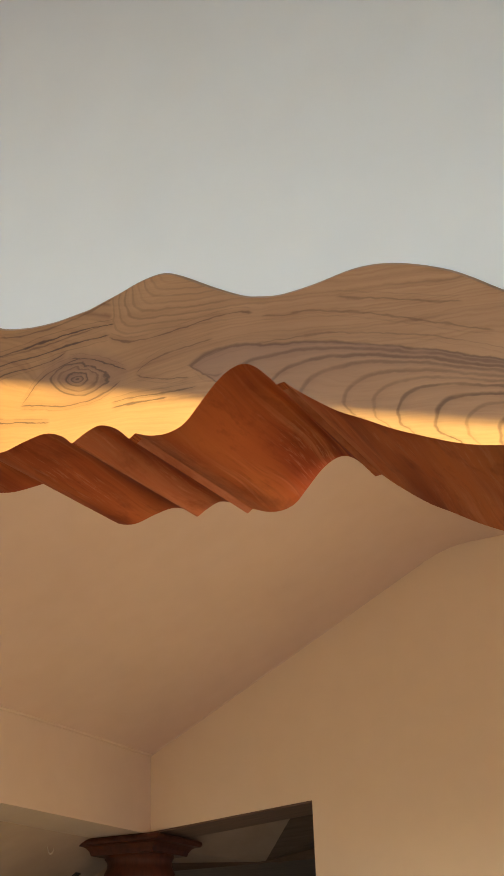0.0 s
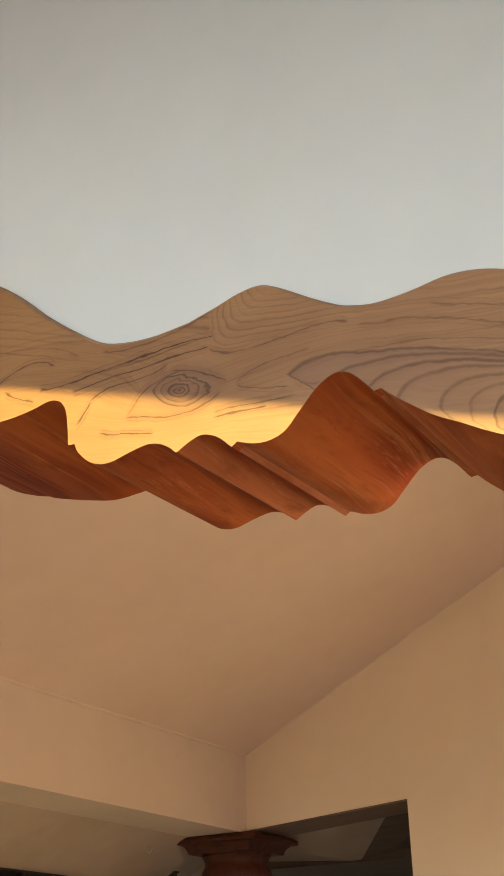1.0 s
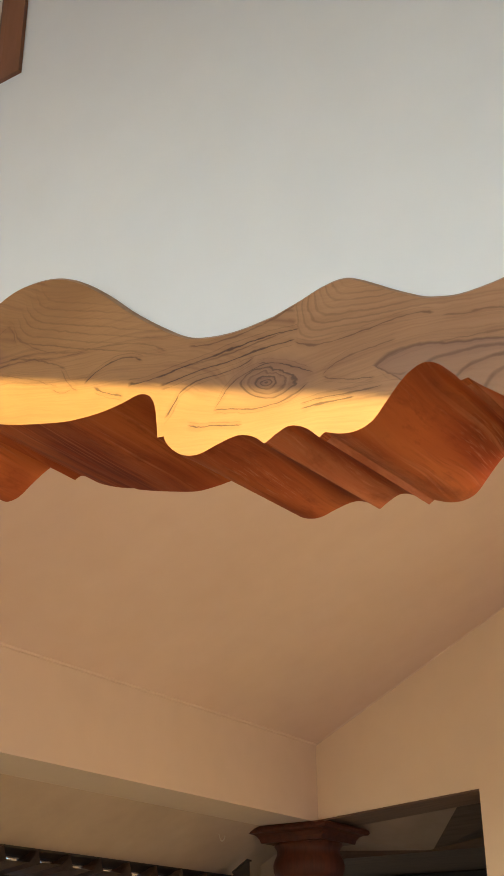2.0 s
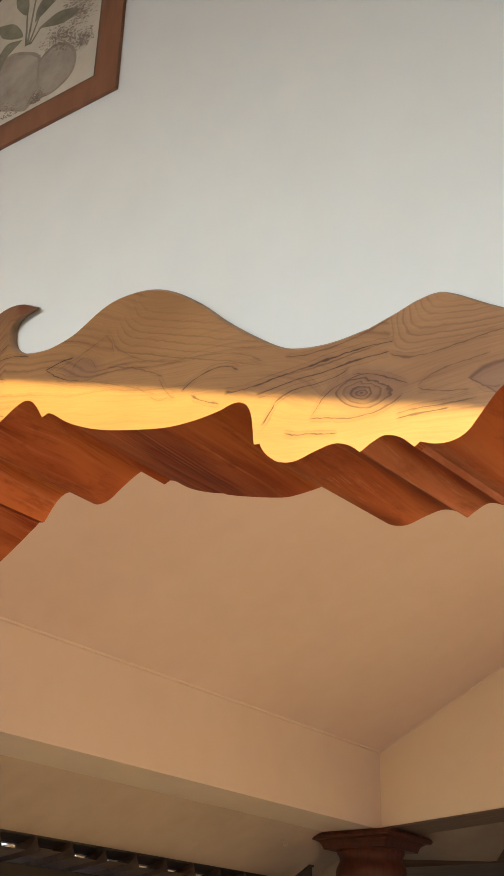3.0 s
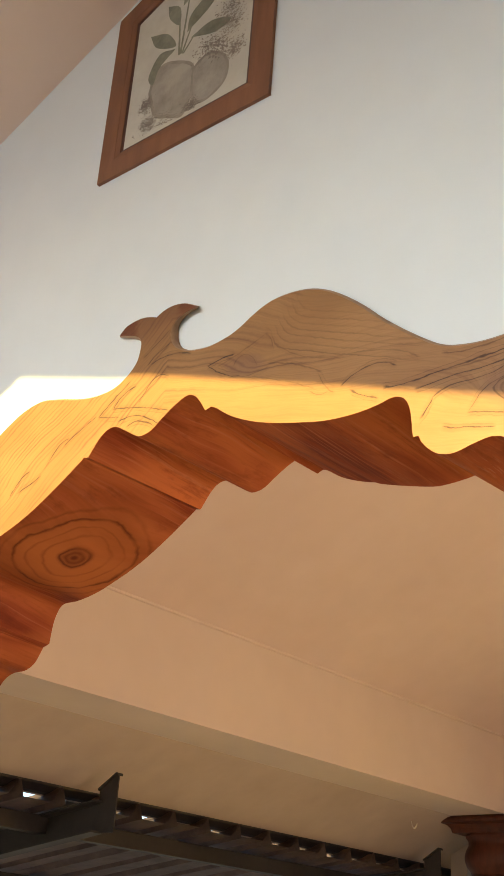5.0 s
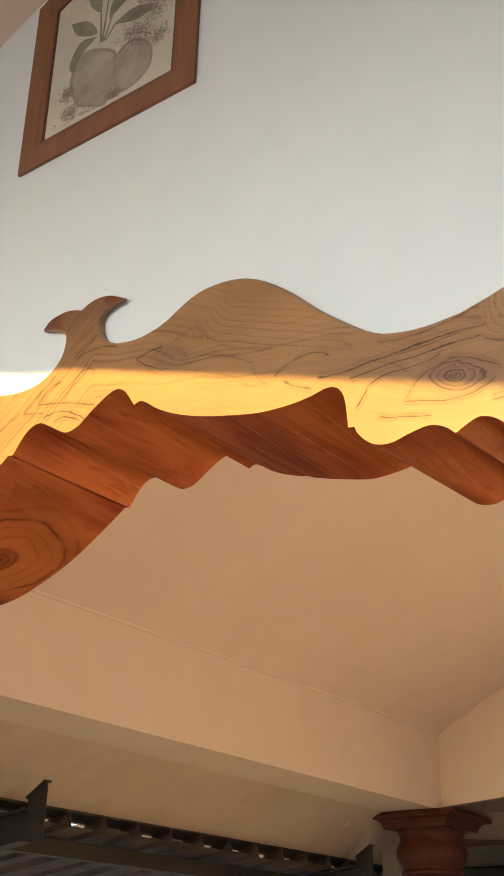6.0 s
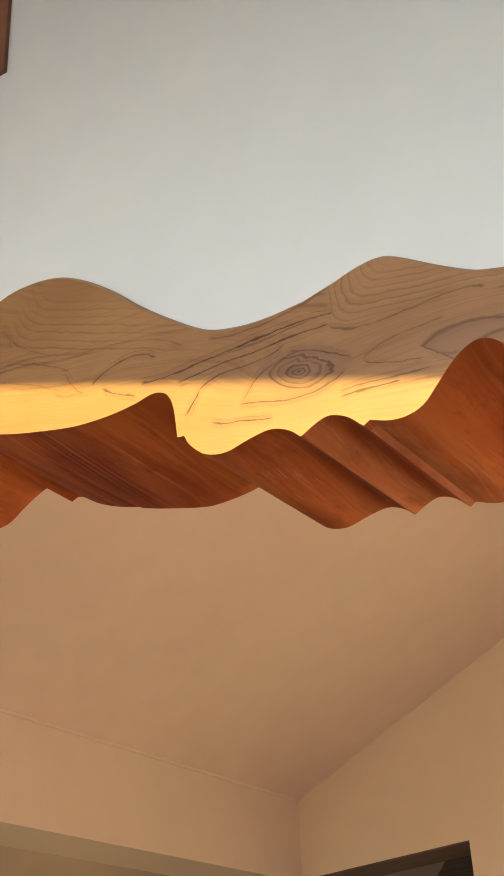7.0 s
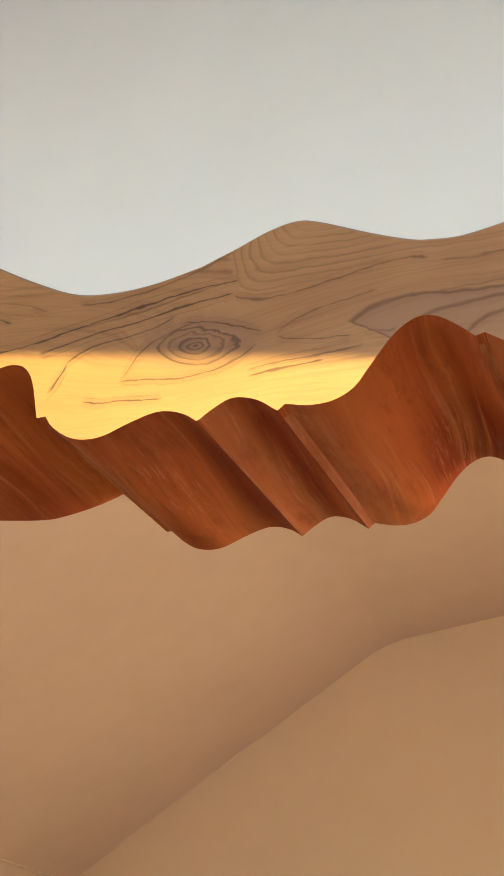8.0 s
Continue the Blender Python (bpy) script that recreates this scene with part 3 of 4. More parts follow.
TAIL_R = [(-0.245, 2.768), (-0.228, 2.776), (-0.202, 2.779), (-0.172, 2.773), (-0.139, 2.756)]
CREST_R = [(-0.141, 2.754), (-0.169, 2.750), (-0.192, 2.739), (-0.201, 2.719), (-0.190, 2.691), (-0.167, 2.673), (-0.145, 2.664),
           (-0.103, 2.658), (-0.064, 2.662), (-0.033, 2.671), (0.015, 2.695), (0.052, 2.704), (0.100, 2.702), (0.143, 2.690),
           (0.184, 2.666), (0.230, 2.629), (0.275, 2.586), (0.327, 2.543), (0.377, 2.508), (0.420, 2.494), (0.467, 2.489), (0.520, 2.492)]
CREST_E = [(0.520, 2.492), (0.562, 2.502), (0.593, 2.5105), (0.622, 2.5125), (0.645, 2.503), (0.693, 2.470), (0.729, 2.448), (0.750, 2.440),
           (0.778, 2.434), (0.819, 2.435), (0.860, 2.440), (0.886, 2.439), (0.912, 2.433), (0.942, 2.421), (0.972, 2.405), (0.994, 2.389),
           (1.028, 2.361), (1.08, 2.325), (1.14, 2.30), (1.22, 2.28), (1.34, 2.21), (1.50, 2.05), (1.70, 1.70)]
UPPER = [p for e in (CREST_L, TAIL_L, TAIL_R, CREST_R, CREST_E[1:]) for p in flow(e)]


def drawn_in(line, d):
    """The line moved to its left by d."""
    out = []
    for i, p in enumerate(line):
        a, b = Vector(line[max(i - 1, 0)]), Vector(line[min(i + 1, len(line) - 1)])
        s = (b - a).normalized()
        out.append((p[0] - s.y * d, p[1] + s.x * d))
    return out


def lifted(d):
    """The arch edge moved away from the opening by d."""
    out = []
    for i in range(2, len(LOWER) - 2, 3):
        a, b = Vector(LOWER[i - 2]), Vector(LOWER[i + 2])
        s = (b - a).normalized()
        out.append((LOWER[i][0] - s.y * d * 0.6, LOWER[i][1] + d))
    return out


# partition wall with the arched opening: camera side white, far side cream
rim = lifted(0.035)
outline = [(-2.147, 0.0), (-1.335, 0.0), (-1.335, 1.72)] + rim + [(1.64, 1.72), (1.64, 0.0), (EAST_X + 0.2, 0.0), (EAST_X + 0.2, 4.1), (-2.147, 4.1)]
structure("wall_partition", slab_y(outline, WALL_Y + 0.001, 2.16), M_WHITE, "white painted wall above the carved wooden arch", "wall")
structure("wall_partition_back", slab_y(outline, 2.16, BACK_Y - 0.006), M_CREAM, "cream painted back of the arched partition wall", "wall")

# room behind the arch
LINTEL_Z, EAVE_Z, FLAT_X, FLAT_Z = 2.500, 2.883, -0.205, 3.700
structure("wall_eave", slab_x([(BACK_Y, LINTEL_Z), (GABLE_BACK, LINTEL_Z), (GABLE_BACK, 3.05), (BACK_Y, 3.05)], WEST_OUT, WEST_X),
          M_CREAM, "cream painted eave wall with a wide open side below", "wall")
structure("wall_gable", slab_y([(WEST_X, LINTEL_Z + 0.012), (-0.975, 2.580), (-0.975, 0.0), (EAST_X + 0.2, 0.0), (EAST_X + 0.2, 3.95), (FLAT_X, 3.95), (WEST_X, 3.05)],
                               GABLE_Y, GABLE_BACK), M_LIT_GABLE, "cream gable wall with an open corner, coloured paler for its stronger light", "wall")
# unseen wall; its opening exists only for the added side lamp
structure("wall_east", slab_x([(-1.15, 0), (2.4, 0), (2.4, 2.6), (3.5, 2.6), (3.5, 0), (6.6, 0), (6.6, 4.1), (-1.15, 4.1)], EAST_X, EAST_X + 0.2), M_SIDE, "unseen grey side wall with an opening added for the side lamp", "wall")
pitch = (FLAT_Z - EAVE_Z) / (FLAT_X - WEST_X)
under = [(WEST_X - 0.02, EAVE_Z - 0.02 * pitch)]
for k in range(13):
    u = -0.14 + 0.28 * k / 12
    under.append((FLAT_X + u, FLAT_Z - 0.004 + (0.03 * (u + 0.14) / 3.74 if u > 0 else pitch * u * 1.0) - (pitch / 0.56) * (0.14 - abs(u)) ** 2 * 0.9))
structure("ceiling", slab_y(under + [(EAST_X, FLAT_Z + 0.05), (EAST_X, 3.98), (FLAT_X, 3.98), (WEST_X - 0.02, 3.2)],
                            BACK_Y - 0.02, GABLE_Y + 0.02), M_CEIL, "cream painted sloping ceiling with a flat middle", "ceiling")

# thin pale bead added to imitate the highlight along the ceiling edges
bm = bmesh.new()
turn = [math.radians(a) for a in range(0, 360, 36)]
loft(bm, [(WEST_X + 0.002 + 0.007 * math.cos(a), BACK_Y, EAVE_Z + 0.007 * math.sin(a)) for a in turn],
     [(WEST_X + 0.002 + 0.007 * math.cos(a), GABLE_Y, EAVE_Z + 0.007 * math.sin(a)) for a in turn])
loft(bm, [(WEST_X, GABLE_Y - 0.001 + 0.007 * math.cos(a), EAVE_Z + 0.007 * math.sin(a)) for a in turn],
     [(FLAT_X - 0.12, GABLE_Y - 0.001 + 0.007 * math.cos(a), FLAT_Z - 0.12 * pitch + 0.007 * math.sin(a)) for a in turn])
structure("trim_ceiling", bm, M_EDGE_GLINT, "thin pale bead added as the highlight along the ceiling edge", "trim")

# room with the camera
NEAR_PITCH = 0.425
def near_roof(x):
    return 3.527 + NEAR_PITCH * (x + 0.9)
structure("ceiling_near", slab_y([(-1.78, near_roof(-1.78)), (FLAT_X, near_roof(FLAT_X)), (EAST_X, near_roof(FLAT_X)), (EAST_X, 4.12), (FLAT_X, 4.12), (-1.78, 3.45)],
                                 -1.1, WALL_Y + 0.02), M_PEACH, "pale peach painted sloping ceiling above the white wall", "ceiling")
# unseen wall, made cream to bounce warm light on white wall and ceiling
structure("wall_west", slab_x([(WALL_Y, 0.0), (WALL_Y, 3.3), (-1.15, 3.3), (-1.15, 0)], -1.77, -1.64), M_CREAM, "unseen side wall beside the arch, cream to bounce warm light", "wall")
# unseen wall behind the camera, its gabled opening cut to shape the sun patch
structure("wall_south", slab_y([(-1.77, 0), (-1.60, 0), (-1.60, 3.12), (-0.934, 3.424), (-0.517, 3.297), (0.748, 2.862), (2.70, 2.20), (2.70, 0.0),
                                (EAST_X + 0.2, 0), (EAST_X + 0.2, 4.1), (-1.77, 4.1)], -1.15, -1.0), M_SIDE, "unseen grey front wall, its gabled opening cut to shape the sun patch", "wall")


# ---- carved arch ----
def back_drift(x):
    """How much higher the lower edge lies on the far side of the wall."""
    if x > 0.60:
        return 0.012 - 0.045 * (x - 0.60)
    if x < 0.05:
        return 0.022 * (x - 0.05) + 0.004 * min(1.0, max(0.0, (-0.2 - x) * 10)) - 0.012 * max(0.0, 1.0 - abs(x + 0.12) / 0.2)
    return 0.022 * (x - 0.05) - 0.011 * max(0.0, 1.0 - abs(x - 0.18) / 0.2)


def back_shift(x):
    """How far along the wall the lower edge has moved on its far side."""
    return 0.005 + 0.013 * max(0.0, 1.0 - abs(x + 0.12) / 0.8)


def carved_arch():
    arch = thing("carved_arch", "carved wavy wooden arch trim lining the opening in a white wall", "arch trim")
    def rise(x, z):
        """1 on tail tips, whose back edge shifts out of camera view; else 0."""
        return min(1.0, max(0.0, (z - 2.722) / 0.03)) * (1.0 if x > -0.25 else 0.75) if -0.37 < x < -0.12 else 0.0

    bm = bmesh.new()
    along = bm.verts.layers.float.new("along")
    low = drawn_in(LOWER, -0.0003)

    def ring(y, grow):
        """The outline at depth y, its crest moved out by grow."""
        top = [(x + (a - x) * (1 - 0.7 * rise(x, z)), z + (b - z) * (1 - 0.7 * rise(x, z))) for (x, z), (a, b) in zip(UPPER, drawn_in(UPPER, grow))]
        back = (y - FACE_Y) / (WALL_Y - FACE_Y)
        return [(x, y, z) for x, z in low] + [(x - 0.011 * rise(x, z) * back, y, z + 0.010 * rise(x, z) * back) for x, z in reversed(top)]
    rings = [[bm.verts.new(p) for p in ring(y, grow)] for y, grow in ((FACE_Y, -0.0015), (FACE_Y + 0.003, 0.0022), (FACE_Y + 0.008, 0.0042), (WALL_Y, 0.0045))]
    k = len(rings[0])
    sides = [bm.faces.new((a[i], a[(i + 1) % k], b[(i + 1) % k], b[i])) for a, b in zip(rings, rings[1:]) for i in range(k)]
    ends = [bm.faces.new(rings[0]), bm.faces.new(list(reversed(rings[-1])))]
    run = [d for i, e in enumerate(EDGES) for d in lengths(e, i * 1.2)]
    for r in rings:
        for v, d in zip(r, run):
            v[along] = d
    for i, f in enumerate(sides):
        f.material_index = 1 if i % k < len(LOWER) - 1 else 2
        f.smooth = True
    for f in ends:
        for e in f.edges:
            e.smooth = False
    part("face_board", bm, [M_FACE, M_SOFFIT, M_EDGE], arch, "honey brown face board with dark rings and knots")
    for i, e in enumerate(EDGES):
        nxt = [EDGES[i + 1][0]] if i + 1 < len(EDGES) else []
        low = e + nxt
        bm = bmesh.new()
        along = bm.verts.layers.float.new("along")
        rows = []
        for x, z in low:
            rows.append([bm.verts.new((x + back_shift(x) * (y - FACE_Y) / 0.3, y, z + back_drift(x) * (y - FACE_Y) / 0.3))
                         for y in (FACE_Y + 0.004, 2.10, 2.20, BACK_Y - 0.003, BACK_Y)])
            rows[-1][-1].co.z += 0.003
        for row, d in zip(rows, lengths(low, i * 1.2)):
            for v in row:
                v[along] = d
        top = [[bm.verts.new((x, y, z + 0.03)) for y in (FACE_Y + 0.004, BACK_Y)] for x, z in low]
        for k in range(len(low) - 1):
            for j in range(4):
                f = bm.faces.new((rows[k][j], rows[k + 1][j], rows[k + 1][j + 1], rows[k][j + 1]))
                f.smooth = k < len(e) - 1
                f.material_index = 0 if f.smooth or low[k][0] < 0.3 else 1
            bm.faces.new((top[k][0], top[k][1], top[k + 1][1], top[k + 1][0]))
            bm.faces.new((rows[k][4], rows[k + 1][4], top[k + 1][1], top[k][1]))
            bm.faces.new((*[rows[k][0], rows[k + 1][0]], top[k + 1][0], top[k][0]))
        bm.faces.new((*rows[0], top[0][1], top[0][0]))
        bm.faces.new((*rows[-1], top[-1][1], top[-1][0]))
        part("soffit_board", bm, [M_SOFFIT, M_JOINT], arch, "varnished red brown wavy underside board")
    return arch


carved_arch()


# ---- picture on the white wall ----
def picture():
    pic = thing("framed_picture", "brown wooden framed still life hanging on the white wall", "picture")
    xl, xr, zb, zs, xm = -0.498, -0.009, 3.197, 3.672, -0.2535
    y0, y1 = 2.0090, 2.0212

    def house(d):
        up = 0.42 * (xm - xl - d)
        side = zs - d * 1.085 + 0.42 * d
        return [(xl + d, zb + d), (xr - d, zb + d), (xr - d, side), (xm, side + up), (xl + d, side)]

    def border(name, outer, inner, deep, mat, label, back=y1):
        """Five mitred lengths between two outlines; deep: depth of the front at the outer and the inner one."""
        a, b = house(outer), house(inner)
        for i in range(5):
            j = (i + 1) % 5
            bm = bmesh.new()
            loft(bm, [(a[i][0], deep[0], a[i][1]), (a[j][0], deep[0], a[j][1]), (b[j][0], deep[1], b[j][1]), (b[i][0], deep[1], b[i][1])],
                 [(x, back, z) for x, z in (a[i], a[j], b[j], b[i])])
            part(name[i], bm, mat, pic, label)
    border(("bottom_rail", "side_rail", "top_rail", "top_rail", "side_rail"), 0.0, 0.046, (y0, y0), M_FRAME, "flat brown wooden rail")
    border(("inner_bevel",) * 5, 0.0462, 0.060, (y0 + 0.0004, y0 + 0.003), M_FRAME, "sloping inner edge of the frame", y1 - 0.001)
    border(("inner_lip",) * 5, 0.0602, 0.067, (y0 + 0.0040, y0 + 0.0058), M_LIP, "dark inner lip of the frame", y1 - 0.002)
    sheet = part("painting", slab_y(house(0.066), 2.0150, 2.0195), M_PAPER, pic, "pale paper with a faded still life of fruit and leaves")

    def blob(name, pts, mat, y):
        ring = [p[:2] for p in flow(list(pts) + [pts[0]], 5)[:-1]]
        shape = part(name, slab_y(ring, y, 2.0155), mat, sheet)
        if name == "fruit_shape":
            mx, mz = sum(p[0] for p in ring) / len(ring), sum(p[1] for p in ring) / len(ring)
            rng = random.Random(8)
            core = [(mx + (px - mx) * (0.86 + 0.05 * rng.random()), mz + (pz - mz) * (0.86 + 0.05 * rng.random())) for px, pz in ring]
            tagged(part("flesh_shape", slab_y(core, y - 0.00006, 2.0155), M_FLESH, sheet), "pale greyish middle of the painted fruit")
    blob("fruit_shape", [(-0.372, 3.39), (-0.345, 3.315), (-0.300, 3.287), (-0.252, 3.272), (-0.226, 3.345), (-0.236, 3.40), (-0.270, 3.43), (-0.330, 3.455), (-0.362, 3.43)], M_FRUIT, 2.01475)
    blob("fruit_shape", [(-0.238, 3.335), (-0.236, 3.39), (-0.195, 3.410), (-0.150, 3.385), (-0.130, 3.345), (-0.140, 3.300), (-0.190, 3.277), (-0.226, 3.292)], M_FRUIT, 2.01465)
    for pts in ([(-0.388, 3.565), (-0.362, 3.517), (-0.300, 3.488), (-0.330, 3.540)], [(-0.340, 3.628), (-0.330, 3.585), (-0.296, 3.548), (-0.300, 3.602)],
                [(-0.268, 3.510), (-0.262, 3.555), (-0.222, 3.585), (-0.165, 3.600), (-0.200, 3.550)], [(-0.254, 3.486), (-0.195, 3.500), (-0.136, 3.474), (-0.180, 3.460)],
                [(-0.300, 3.480), (-0.350, 3.490), (-0.378, 3.440), (-0.360, 3.410), (-0.345, 3.450)], [(-0.290, 3.600), (-0.285, 3.650), (-0.255, 3.690), (-0.250, 3.630)]):
        blob("leaf_shape", pts, M_LEAF, 2.01455)
    for x0, z0, x1, z1 in ((-0.289, 3.455, -0.298, 3.56), (-0.285, 3.455, -0.275, 3.61), (-0.280, 3.455, -0.258, 3.52), (-0.276, 3.452, -0.245, 3.49)):
        part("stem_shape", slab_y([(x0, z0), (x0 + 0.006, z0), (x1 + 0.004, z1), (x1, z1)], 2.0146, 2.0155), M_LEAF, sheet)
    rnd = random.Random(5)
    bm = bmesh.new()
    for k in range(3600):
        cx, cz, s = rnd.choice(((-0.195, 3.425, 0.020), (-0.16, 3.41, 0.018), (-0.13, 3.46, 0.018), (-0.118, 3.38, 0.012), (-0.14, 3.50, 0.018), (-0.375, 3.36, 0.010), (-0.36, 3.30, 0.014), (-0.23, 3.285, 0.010), (-0.30, 3.27, 0.02)))
        x, z, r = rnd.gauss(cx, s), rnd.gauss(cz, s), 0.0004 + 0.0016 * rnd.random() ** 3
        if not (-0.42 < x < -0.085 and 3.275 < z < 3.6):
            continue
        ring = [(x + 1.6 * r * rnd.uniform(0.5, 1.2) * math.cos(q), z + r * rnd.uniform(0.5, 1.2) * math.sin(q)) for q in (0, 1.05, 2.1, 3.14, 4.2, 5.2)]
        slab_y(ring, 2.01445 - 0.0001 * rnd.random(), 2.0154, bm)
    tagged(part("speckle", bm, M_SPECK, sheet, "dark speckled brush marks"), kind="stuff")


picture()


# ---- corner column ----
def column(cx, cy):
    col = thing("wooden_column", "turned dark red wooden column with a square moulded capital under the corner", "column")
    bm = bmesh.new()
    rings = [(0.222, 2.499), (0.234, 2.491), (0.237, 2.478), (0.230, 2.467), (0.208, 2.463), (0.195, 2.455), (0.184, 2.440), (0.178, 2.420)]
    prev = None
    for h, z in rings:
        vs = [bm.verts.new((cx + sx * h, cy + sy * h, z)) for sx, sy in ((-1, -1), (1, -1), (1, 1), (-1, 1))]
        if prev:
            for i in range(4):
                bm.faces.new((prev[i], prev[(i + 1) % 4], vs[(i + 1) % 4], vs[i]))
        else:
            bm.faces.new(vs)
        prev = vs
    bm.faces.new(prev)
    bmesh.ops.bevel(bm, geom=[e for e in bm.edges if abs(e.verts[0].co.z - e.verts[1].co.z) > 0.001], offset=0.003, segments=2, affect="EDGES")
    part("capital", bm, M_COLUMN, col, "square moulded wooden capital")
    prof = [(0.174, 2.421), (0.176, 2.408), (0.168, 2.398), (0.162, 2.385), (0.163, 2.365), (0.176, 2.34), (0.183, 2.315), (0.182, 2.29), (0.172, 2.262), (0.155, 2.24),
            (0.148, 2.225), (0.158, 2.215), (0.158, 2.20), (0.142, 2.19), (0.135, 2.15), (0.140, 1.2), (0.150, 0.5), (0.165, 0.46), (0.165, 0.42), (0.18, 0.40), (0.18, 0.0)]
    bm = bmesh.new()
    prev = None
    for r, z in prof:
        vs = [bm.verts.new((cx + r * math.cos(k * math.tau / 40), cy + r * math.sin(k * math.tau / 40), z)) for k in range(40)]
        if prev:
            for i in range(40):
                bm.faces.new((prev[i], prev[(i + 1) % 40], vs[(i + 1) % 40], vs[i]))
        else:
            bm.faces.new(vs)
        prev = vs
    bm.faces.new(prev)
    part("shaft", bm, M_COLUMN, col, "turned bulging wooden shaft", smooth=True)


column(-1.997, 6.357)


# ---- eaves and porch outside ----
# dark board added in place of the shade on the lintel's underside
structure("lintel_board", slab_y([(WEST_X - 0.15, 2.492), (-0.975, 2.572), (-0.975, 2.5795), (WEST_X - 0.15, 2.4995)], GABLE_Y + 0.004, GABLE_BACK), M_LINTEL_SHADE,
          "added dark board standing in for shade under the gable lintel", "board")
structure("eave_west", slab_y([(WEST_OUT - 0.002, 2.500), (-2.60, 2.266), (-2.62, 2.30), (WEST_OUT - 0.002, 2.62)], 2.0, 7.40), M_EAVE,
          "rough rendered underside of the roof overhang", "eave")
# dark strip added where soft shade lies above the roof sheet
structure("fascia_west", slab_y([(-2.603, 2.276), (-2.575, 2.288), (-2.548, 2.301), (-2.520, 2.311), (-2.526, 2.298), (-2.565, 2.276), (-2.603, 2.268)], 2.0, 7.40), M_STEEL,
          "added dark strip standing in for shade along the eave end", "fascia")
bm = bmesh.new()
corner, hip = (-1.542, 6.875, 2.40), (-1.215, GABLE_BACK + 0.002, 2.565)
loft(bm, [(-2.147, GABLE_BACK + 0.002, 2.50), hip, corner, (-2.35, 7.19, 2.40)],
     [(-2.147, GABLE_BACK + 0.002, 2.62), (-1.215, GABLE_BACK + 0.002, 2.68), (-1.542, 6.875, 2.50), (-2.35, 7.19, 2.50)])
structure("eave_gable", bm, M_SHADED_EAVE, "underside of the gable overhang, coloured darker for the shade there", "eave")
bm = bmesh.new()
loft(bm, [hip, (-0.6, GABLE_BACK + 0.002, 2.60), (-0.9, 7.6, 2.40), (-1.553, 7.455, 2.40), corner],
     [(-1.215, GABLE_BACK + 0.002, 2.68), (-0.6, GABLE_BACK + 0.002, 2.72), (-0.9, 7.6, 2.50), (-1.553, 7.455, 2.50), (-1.542, 6.875, 2.50)])
structure("eave_return", bm, M_DEEP_SHADE, "overhang beyond its hip, coloured dark for the shade there", "eave")


def porch_sheet(bm, count, pitch, high_z, slope, length, rnd, flat, crest=0.055):
    """Trapezoid ribbed sheet in its own frame: u along the top edge, v down the slope. Yields x, y, z through flat(u, v)."""
    us = []
    for k in range(count):
        lift = rnd.uniform(-0.009, 0.009)
        for du, h in ((0.0, 0.0), (0.32, 0.0), (0.50, 0.0), (0.64, 0.0), (0.79, crest * 0.55), (0.85, crest), (0.89, crest), (0.955, crest * 0.3), (0.985, 0.0)):
            us.append(((k + du) * pitch, h + (lift if h == 0 else 0.0)))
    rows = []
    for v in (0.0, 0.6, 1.6, length):
        rows.append([bm.verts.new(flat(u, v, high_z + h - slope * v)) for u, h in us])
    for a, b in zip(rows, rows[1:]):
        for i in range(len(us) - 1):
            bm.faces.new((a[i], a[i + 1], b[i + 1], b[i]))


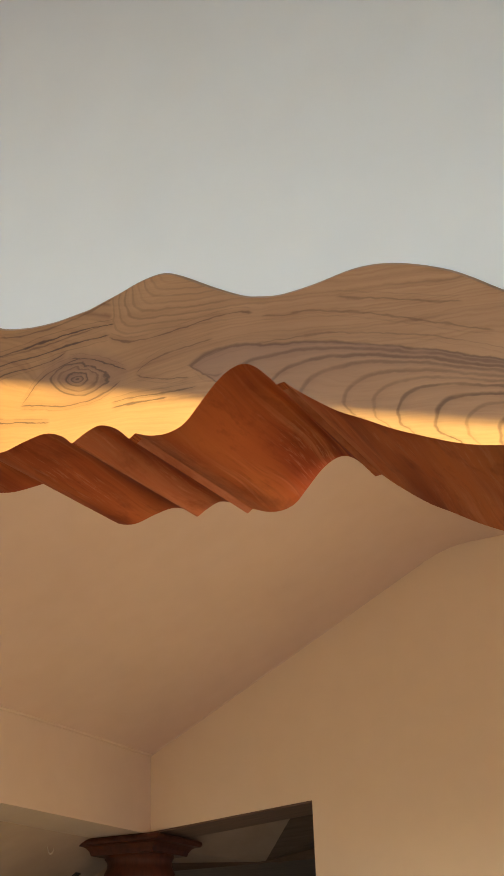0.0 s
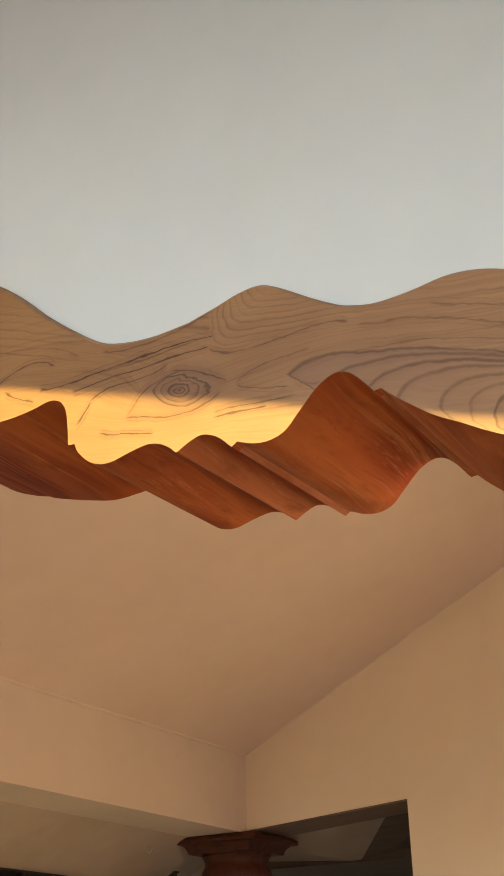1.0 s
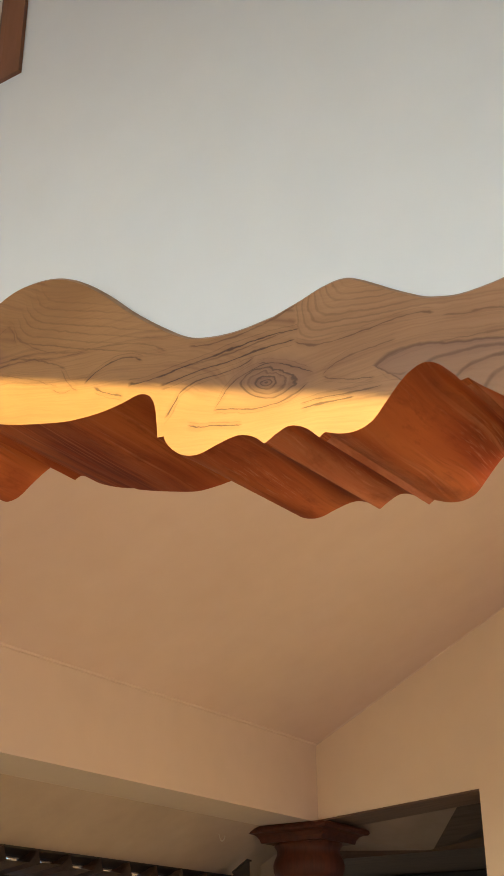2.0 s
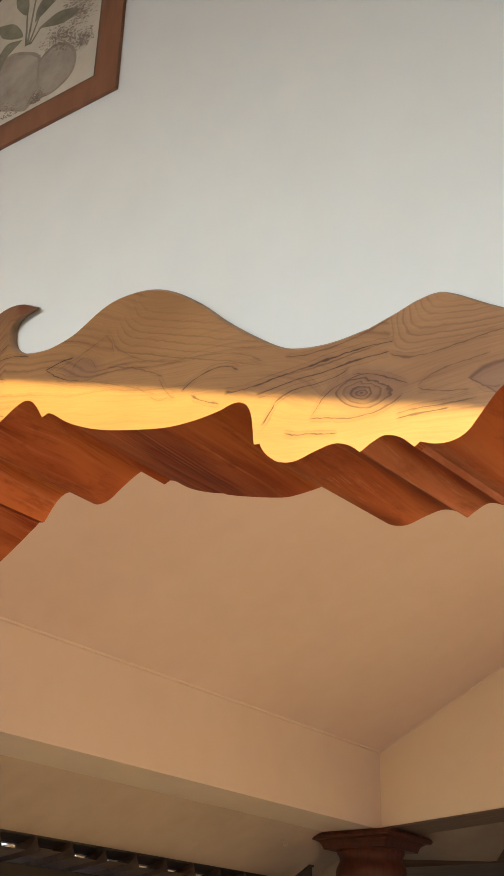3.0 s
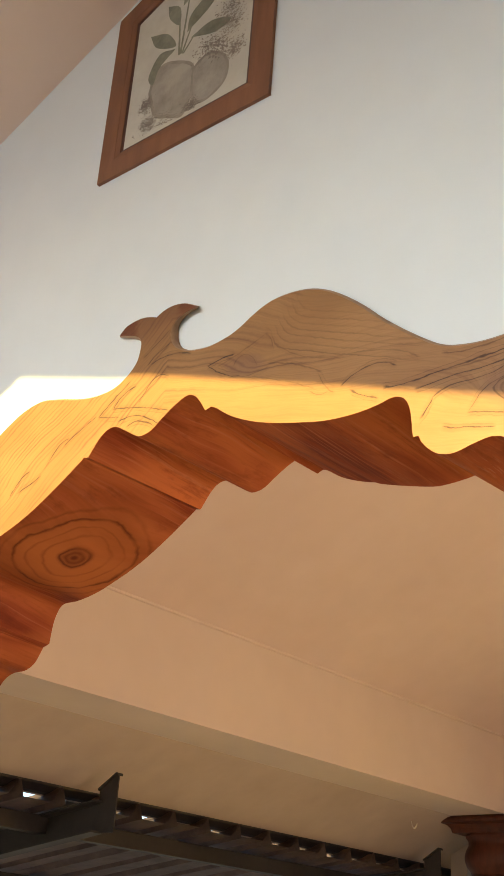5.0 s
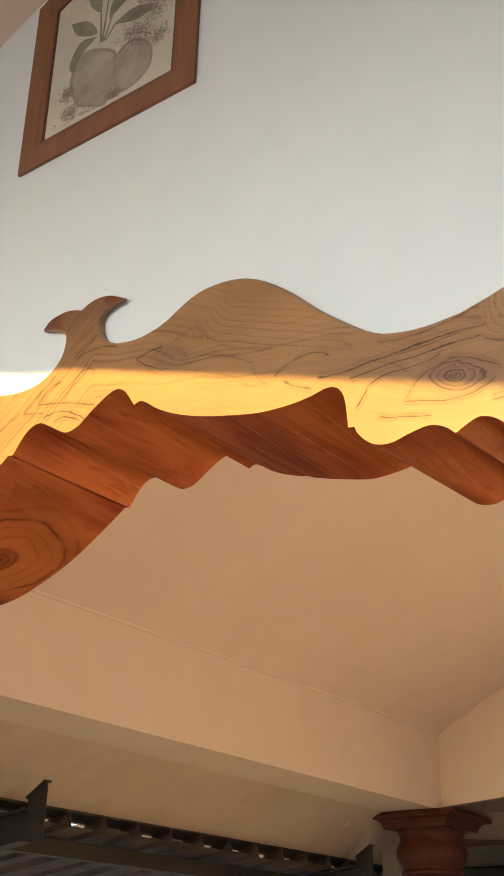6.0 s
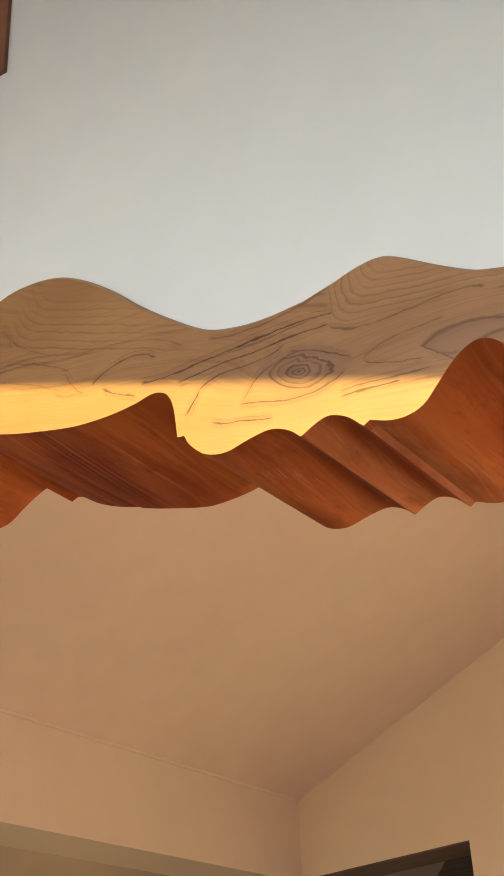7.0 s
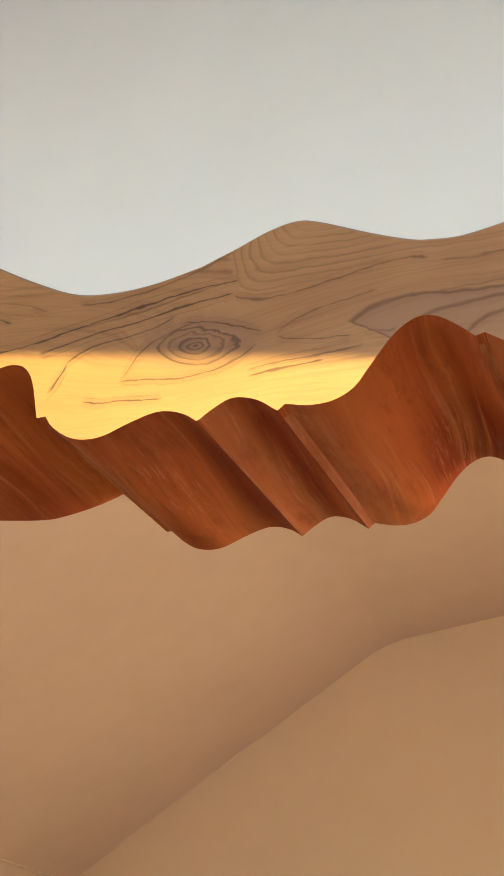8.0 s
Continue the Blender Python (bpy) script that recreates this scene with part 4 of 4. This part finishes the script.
def porch():
    roof = thing("porch_roof", "ribbed metal porch roof on dark steel rafters beside the house", "porch roof")
    rnd = random.Random(3)
    bm = bmesh.new()
    porch_sheet(bm, 24, 0.2125, 2.243, 0.14, 3.2, rnd, lambda u, v, z: (-2.50 - v, 2.36 + u, z))
    bmesh.ops.solidify(bm, geom=bm.faces[:], thickness=0.0012)
    part("roof_sheet", bm, M_SHEET, roof, "dull ribbed metal roof sheet")
    for x in (-2.69, -3.7, -4.7):
        z = 2.240 - 0.14 * (-2.50 - x) - 0.008
        part("purlin", box(x - 0.03, x + 0.03, 2.3, 7.4, z - 0.07, z, bevel=0.004), M_STEEL, roof, "dark steel purlin")
    for y in (1.62, 3.905, 6.215):
        bm = bmesh.new()
        def channel(y0, y1, up0, up1):
            loft(bm, [(-2.34, y0, 2.2538 + up0), (-2.34, y1, 2.2538 + up0), (-2.34, y1, 2.2538 + up1), (-2.34, y0, 2.2538 + up1)],
                 [(-5.6, y0, 1.797 + up0), (-5.6, y1, 1.797 + up0), (-5.6, y1, 1.797 + up1), (-5.6, y0, 1.797 + up1)])
        channel(y - 0.006, y + 0.006, -0.125, -0.004)
        channel(y - 0.055, y - 0.0062, -0.125, -0.117)
        channel(y - 0.055, y - 0.0062, -0.012, -0.004)
        raft = part("rafter", bm, M_STEEL, roof, "dark steel channel rafter")
        bm = slab_y([(-2.262, 2.13), (-2.262, 2.345), (-2.272, 2.346), (-2.360, 2.292), (-2.360, 2.13)], y - 0.012, y - 0.0064)
        slab_y([(-2.258, 2.340), (-2.256, 2.350), (-2.270, 2.353), (-2.364, 2.296), (-2.362, 2.288), (-2.272, 2.344)], y - 0.022, y + 0.004, bm)
        part("bracket", bm, M_STEEL, raft, "dark steel end bracket")
    bm = bmesh.new()
    part("porch_beam", box(-5.62, -5.54, 1.5, 7.5, 1.50, 1.62, bm, 0.004), M_STEEL, roof, "dark steel beam")
    for y in (1.62, 6.2):
        part("post", box(-5.62, -5.54, y - 0.04, y + 0.04, -0.16, 1.5), M_STEEL, roof, "dark steel post")


porch()


# deck and end wall added to keep bright sky out of the gable opening
def back_blocker():
    roof = thing("back_blocker_roof", "added dark roof that closes the view beyond the gable opening", "porch roof")
    part("roof_deck", slab_x([(6.86, 2.396), (10.4, 2.30), (10.4, 2.40), (6.86, 2.50)], -4.2, 1.4), M_DEEP_SHADE, roof, "flat roof deck, coloured dark for the shade there")
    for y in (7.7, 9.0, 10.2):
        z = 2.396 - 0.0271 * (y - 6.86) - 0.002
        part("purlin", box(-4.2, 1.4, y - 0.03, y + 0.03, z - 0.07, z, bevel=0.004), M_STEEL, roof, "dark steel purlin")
    part("back_wall", box(-4.2, 1.4, 10.30, 10.42, -0.16, 2.31), M_DEEP_SHADE, roof, "end wall added to block the bright outside")


back_blocker()

# unseen walls added under the porch to keep light off the far eave
structure("wall_store", slab_x([(5.2, -0.16), (7.35, -0.16), (7.35, 1.85), (5.2, 1.85)], -2.97, -2.85), M_SIDE, "unseen grey wall added to keep light off the far eave", "wall")
structure("wall_store_end", slab_y([(-2.85, -0.16), (-2.15, -0.16), (-2.15, 1.85), (-2.85, 1.85)], 7.20, 7.34), M_SIDE, "unseen grey end wall added to block light", "wall")

# pale pier end beyond the column
structure("pier", slab_y([(-2.42, 0.0), (-2.30, 0.0), (-2.318, 2.29), (-2.298, 2.39), (-2.297, 2.43), (-2.32, 2.445), (-2.42, 2.42)], 6.56, 6.70), M_EAVE,
          "pale rendered pier beside the column", "pier")


def hook():
    h = thing("wire_hook", "small pale bent wire hook on the eave", "hook")
    pts = flow([(-2.252, 5.915, 2.446), (-2.254, 5.928, 2.426), (-2.256, 5.945, 2.416), (-2.254, 5.962, 2.424), (-2.252, 5.968, 2.440)], 4)
    bm = bmesh.new()
    prev = None
    for p in pts:
        vs = [bm.verts.new((p[0], p[1] + 0.004 * math.cos(k * math.tau / 6), p[2] + 0.004 * math.sin(k * math.tau / 6))) for k in range(6)]
        if prev:
            for i in range(6):
                bm.faces.new((prev[i], prev[(i + 1) % 6], vs[(i + 1) % 6], vs[i]))
        prev = vs
    part("wire", bm, M_WIRE, h)


hook()
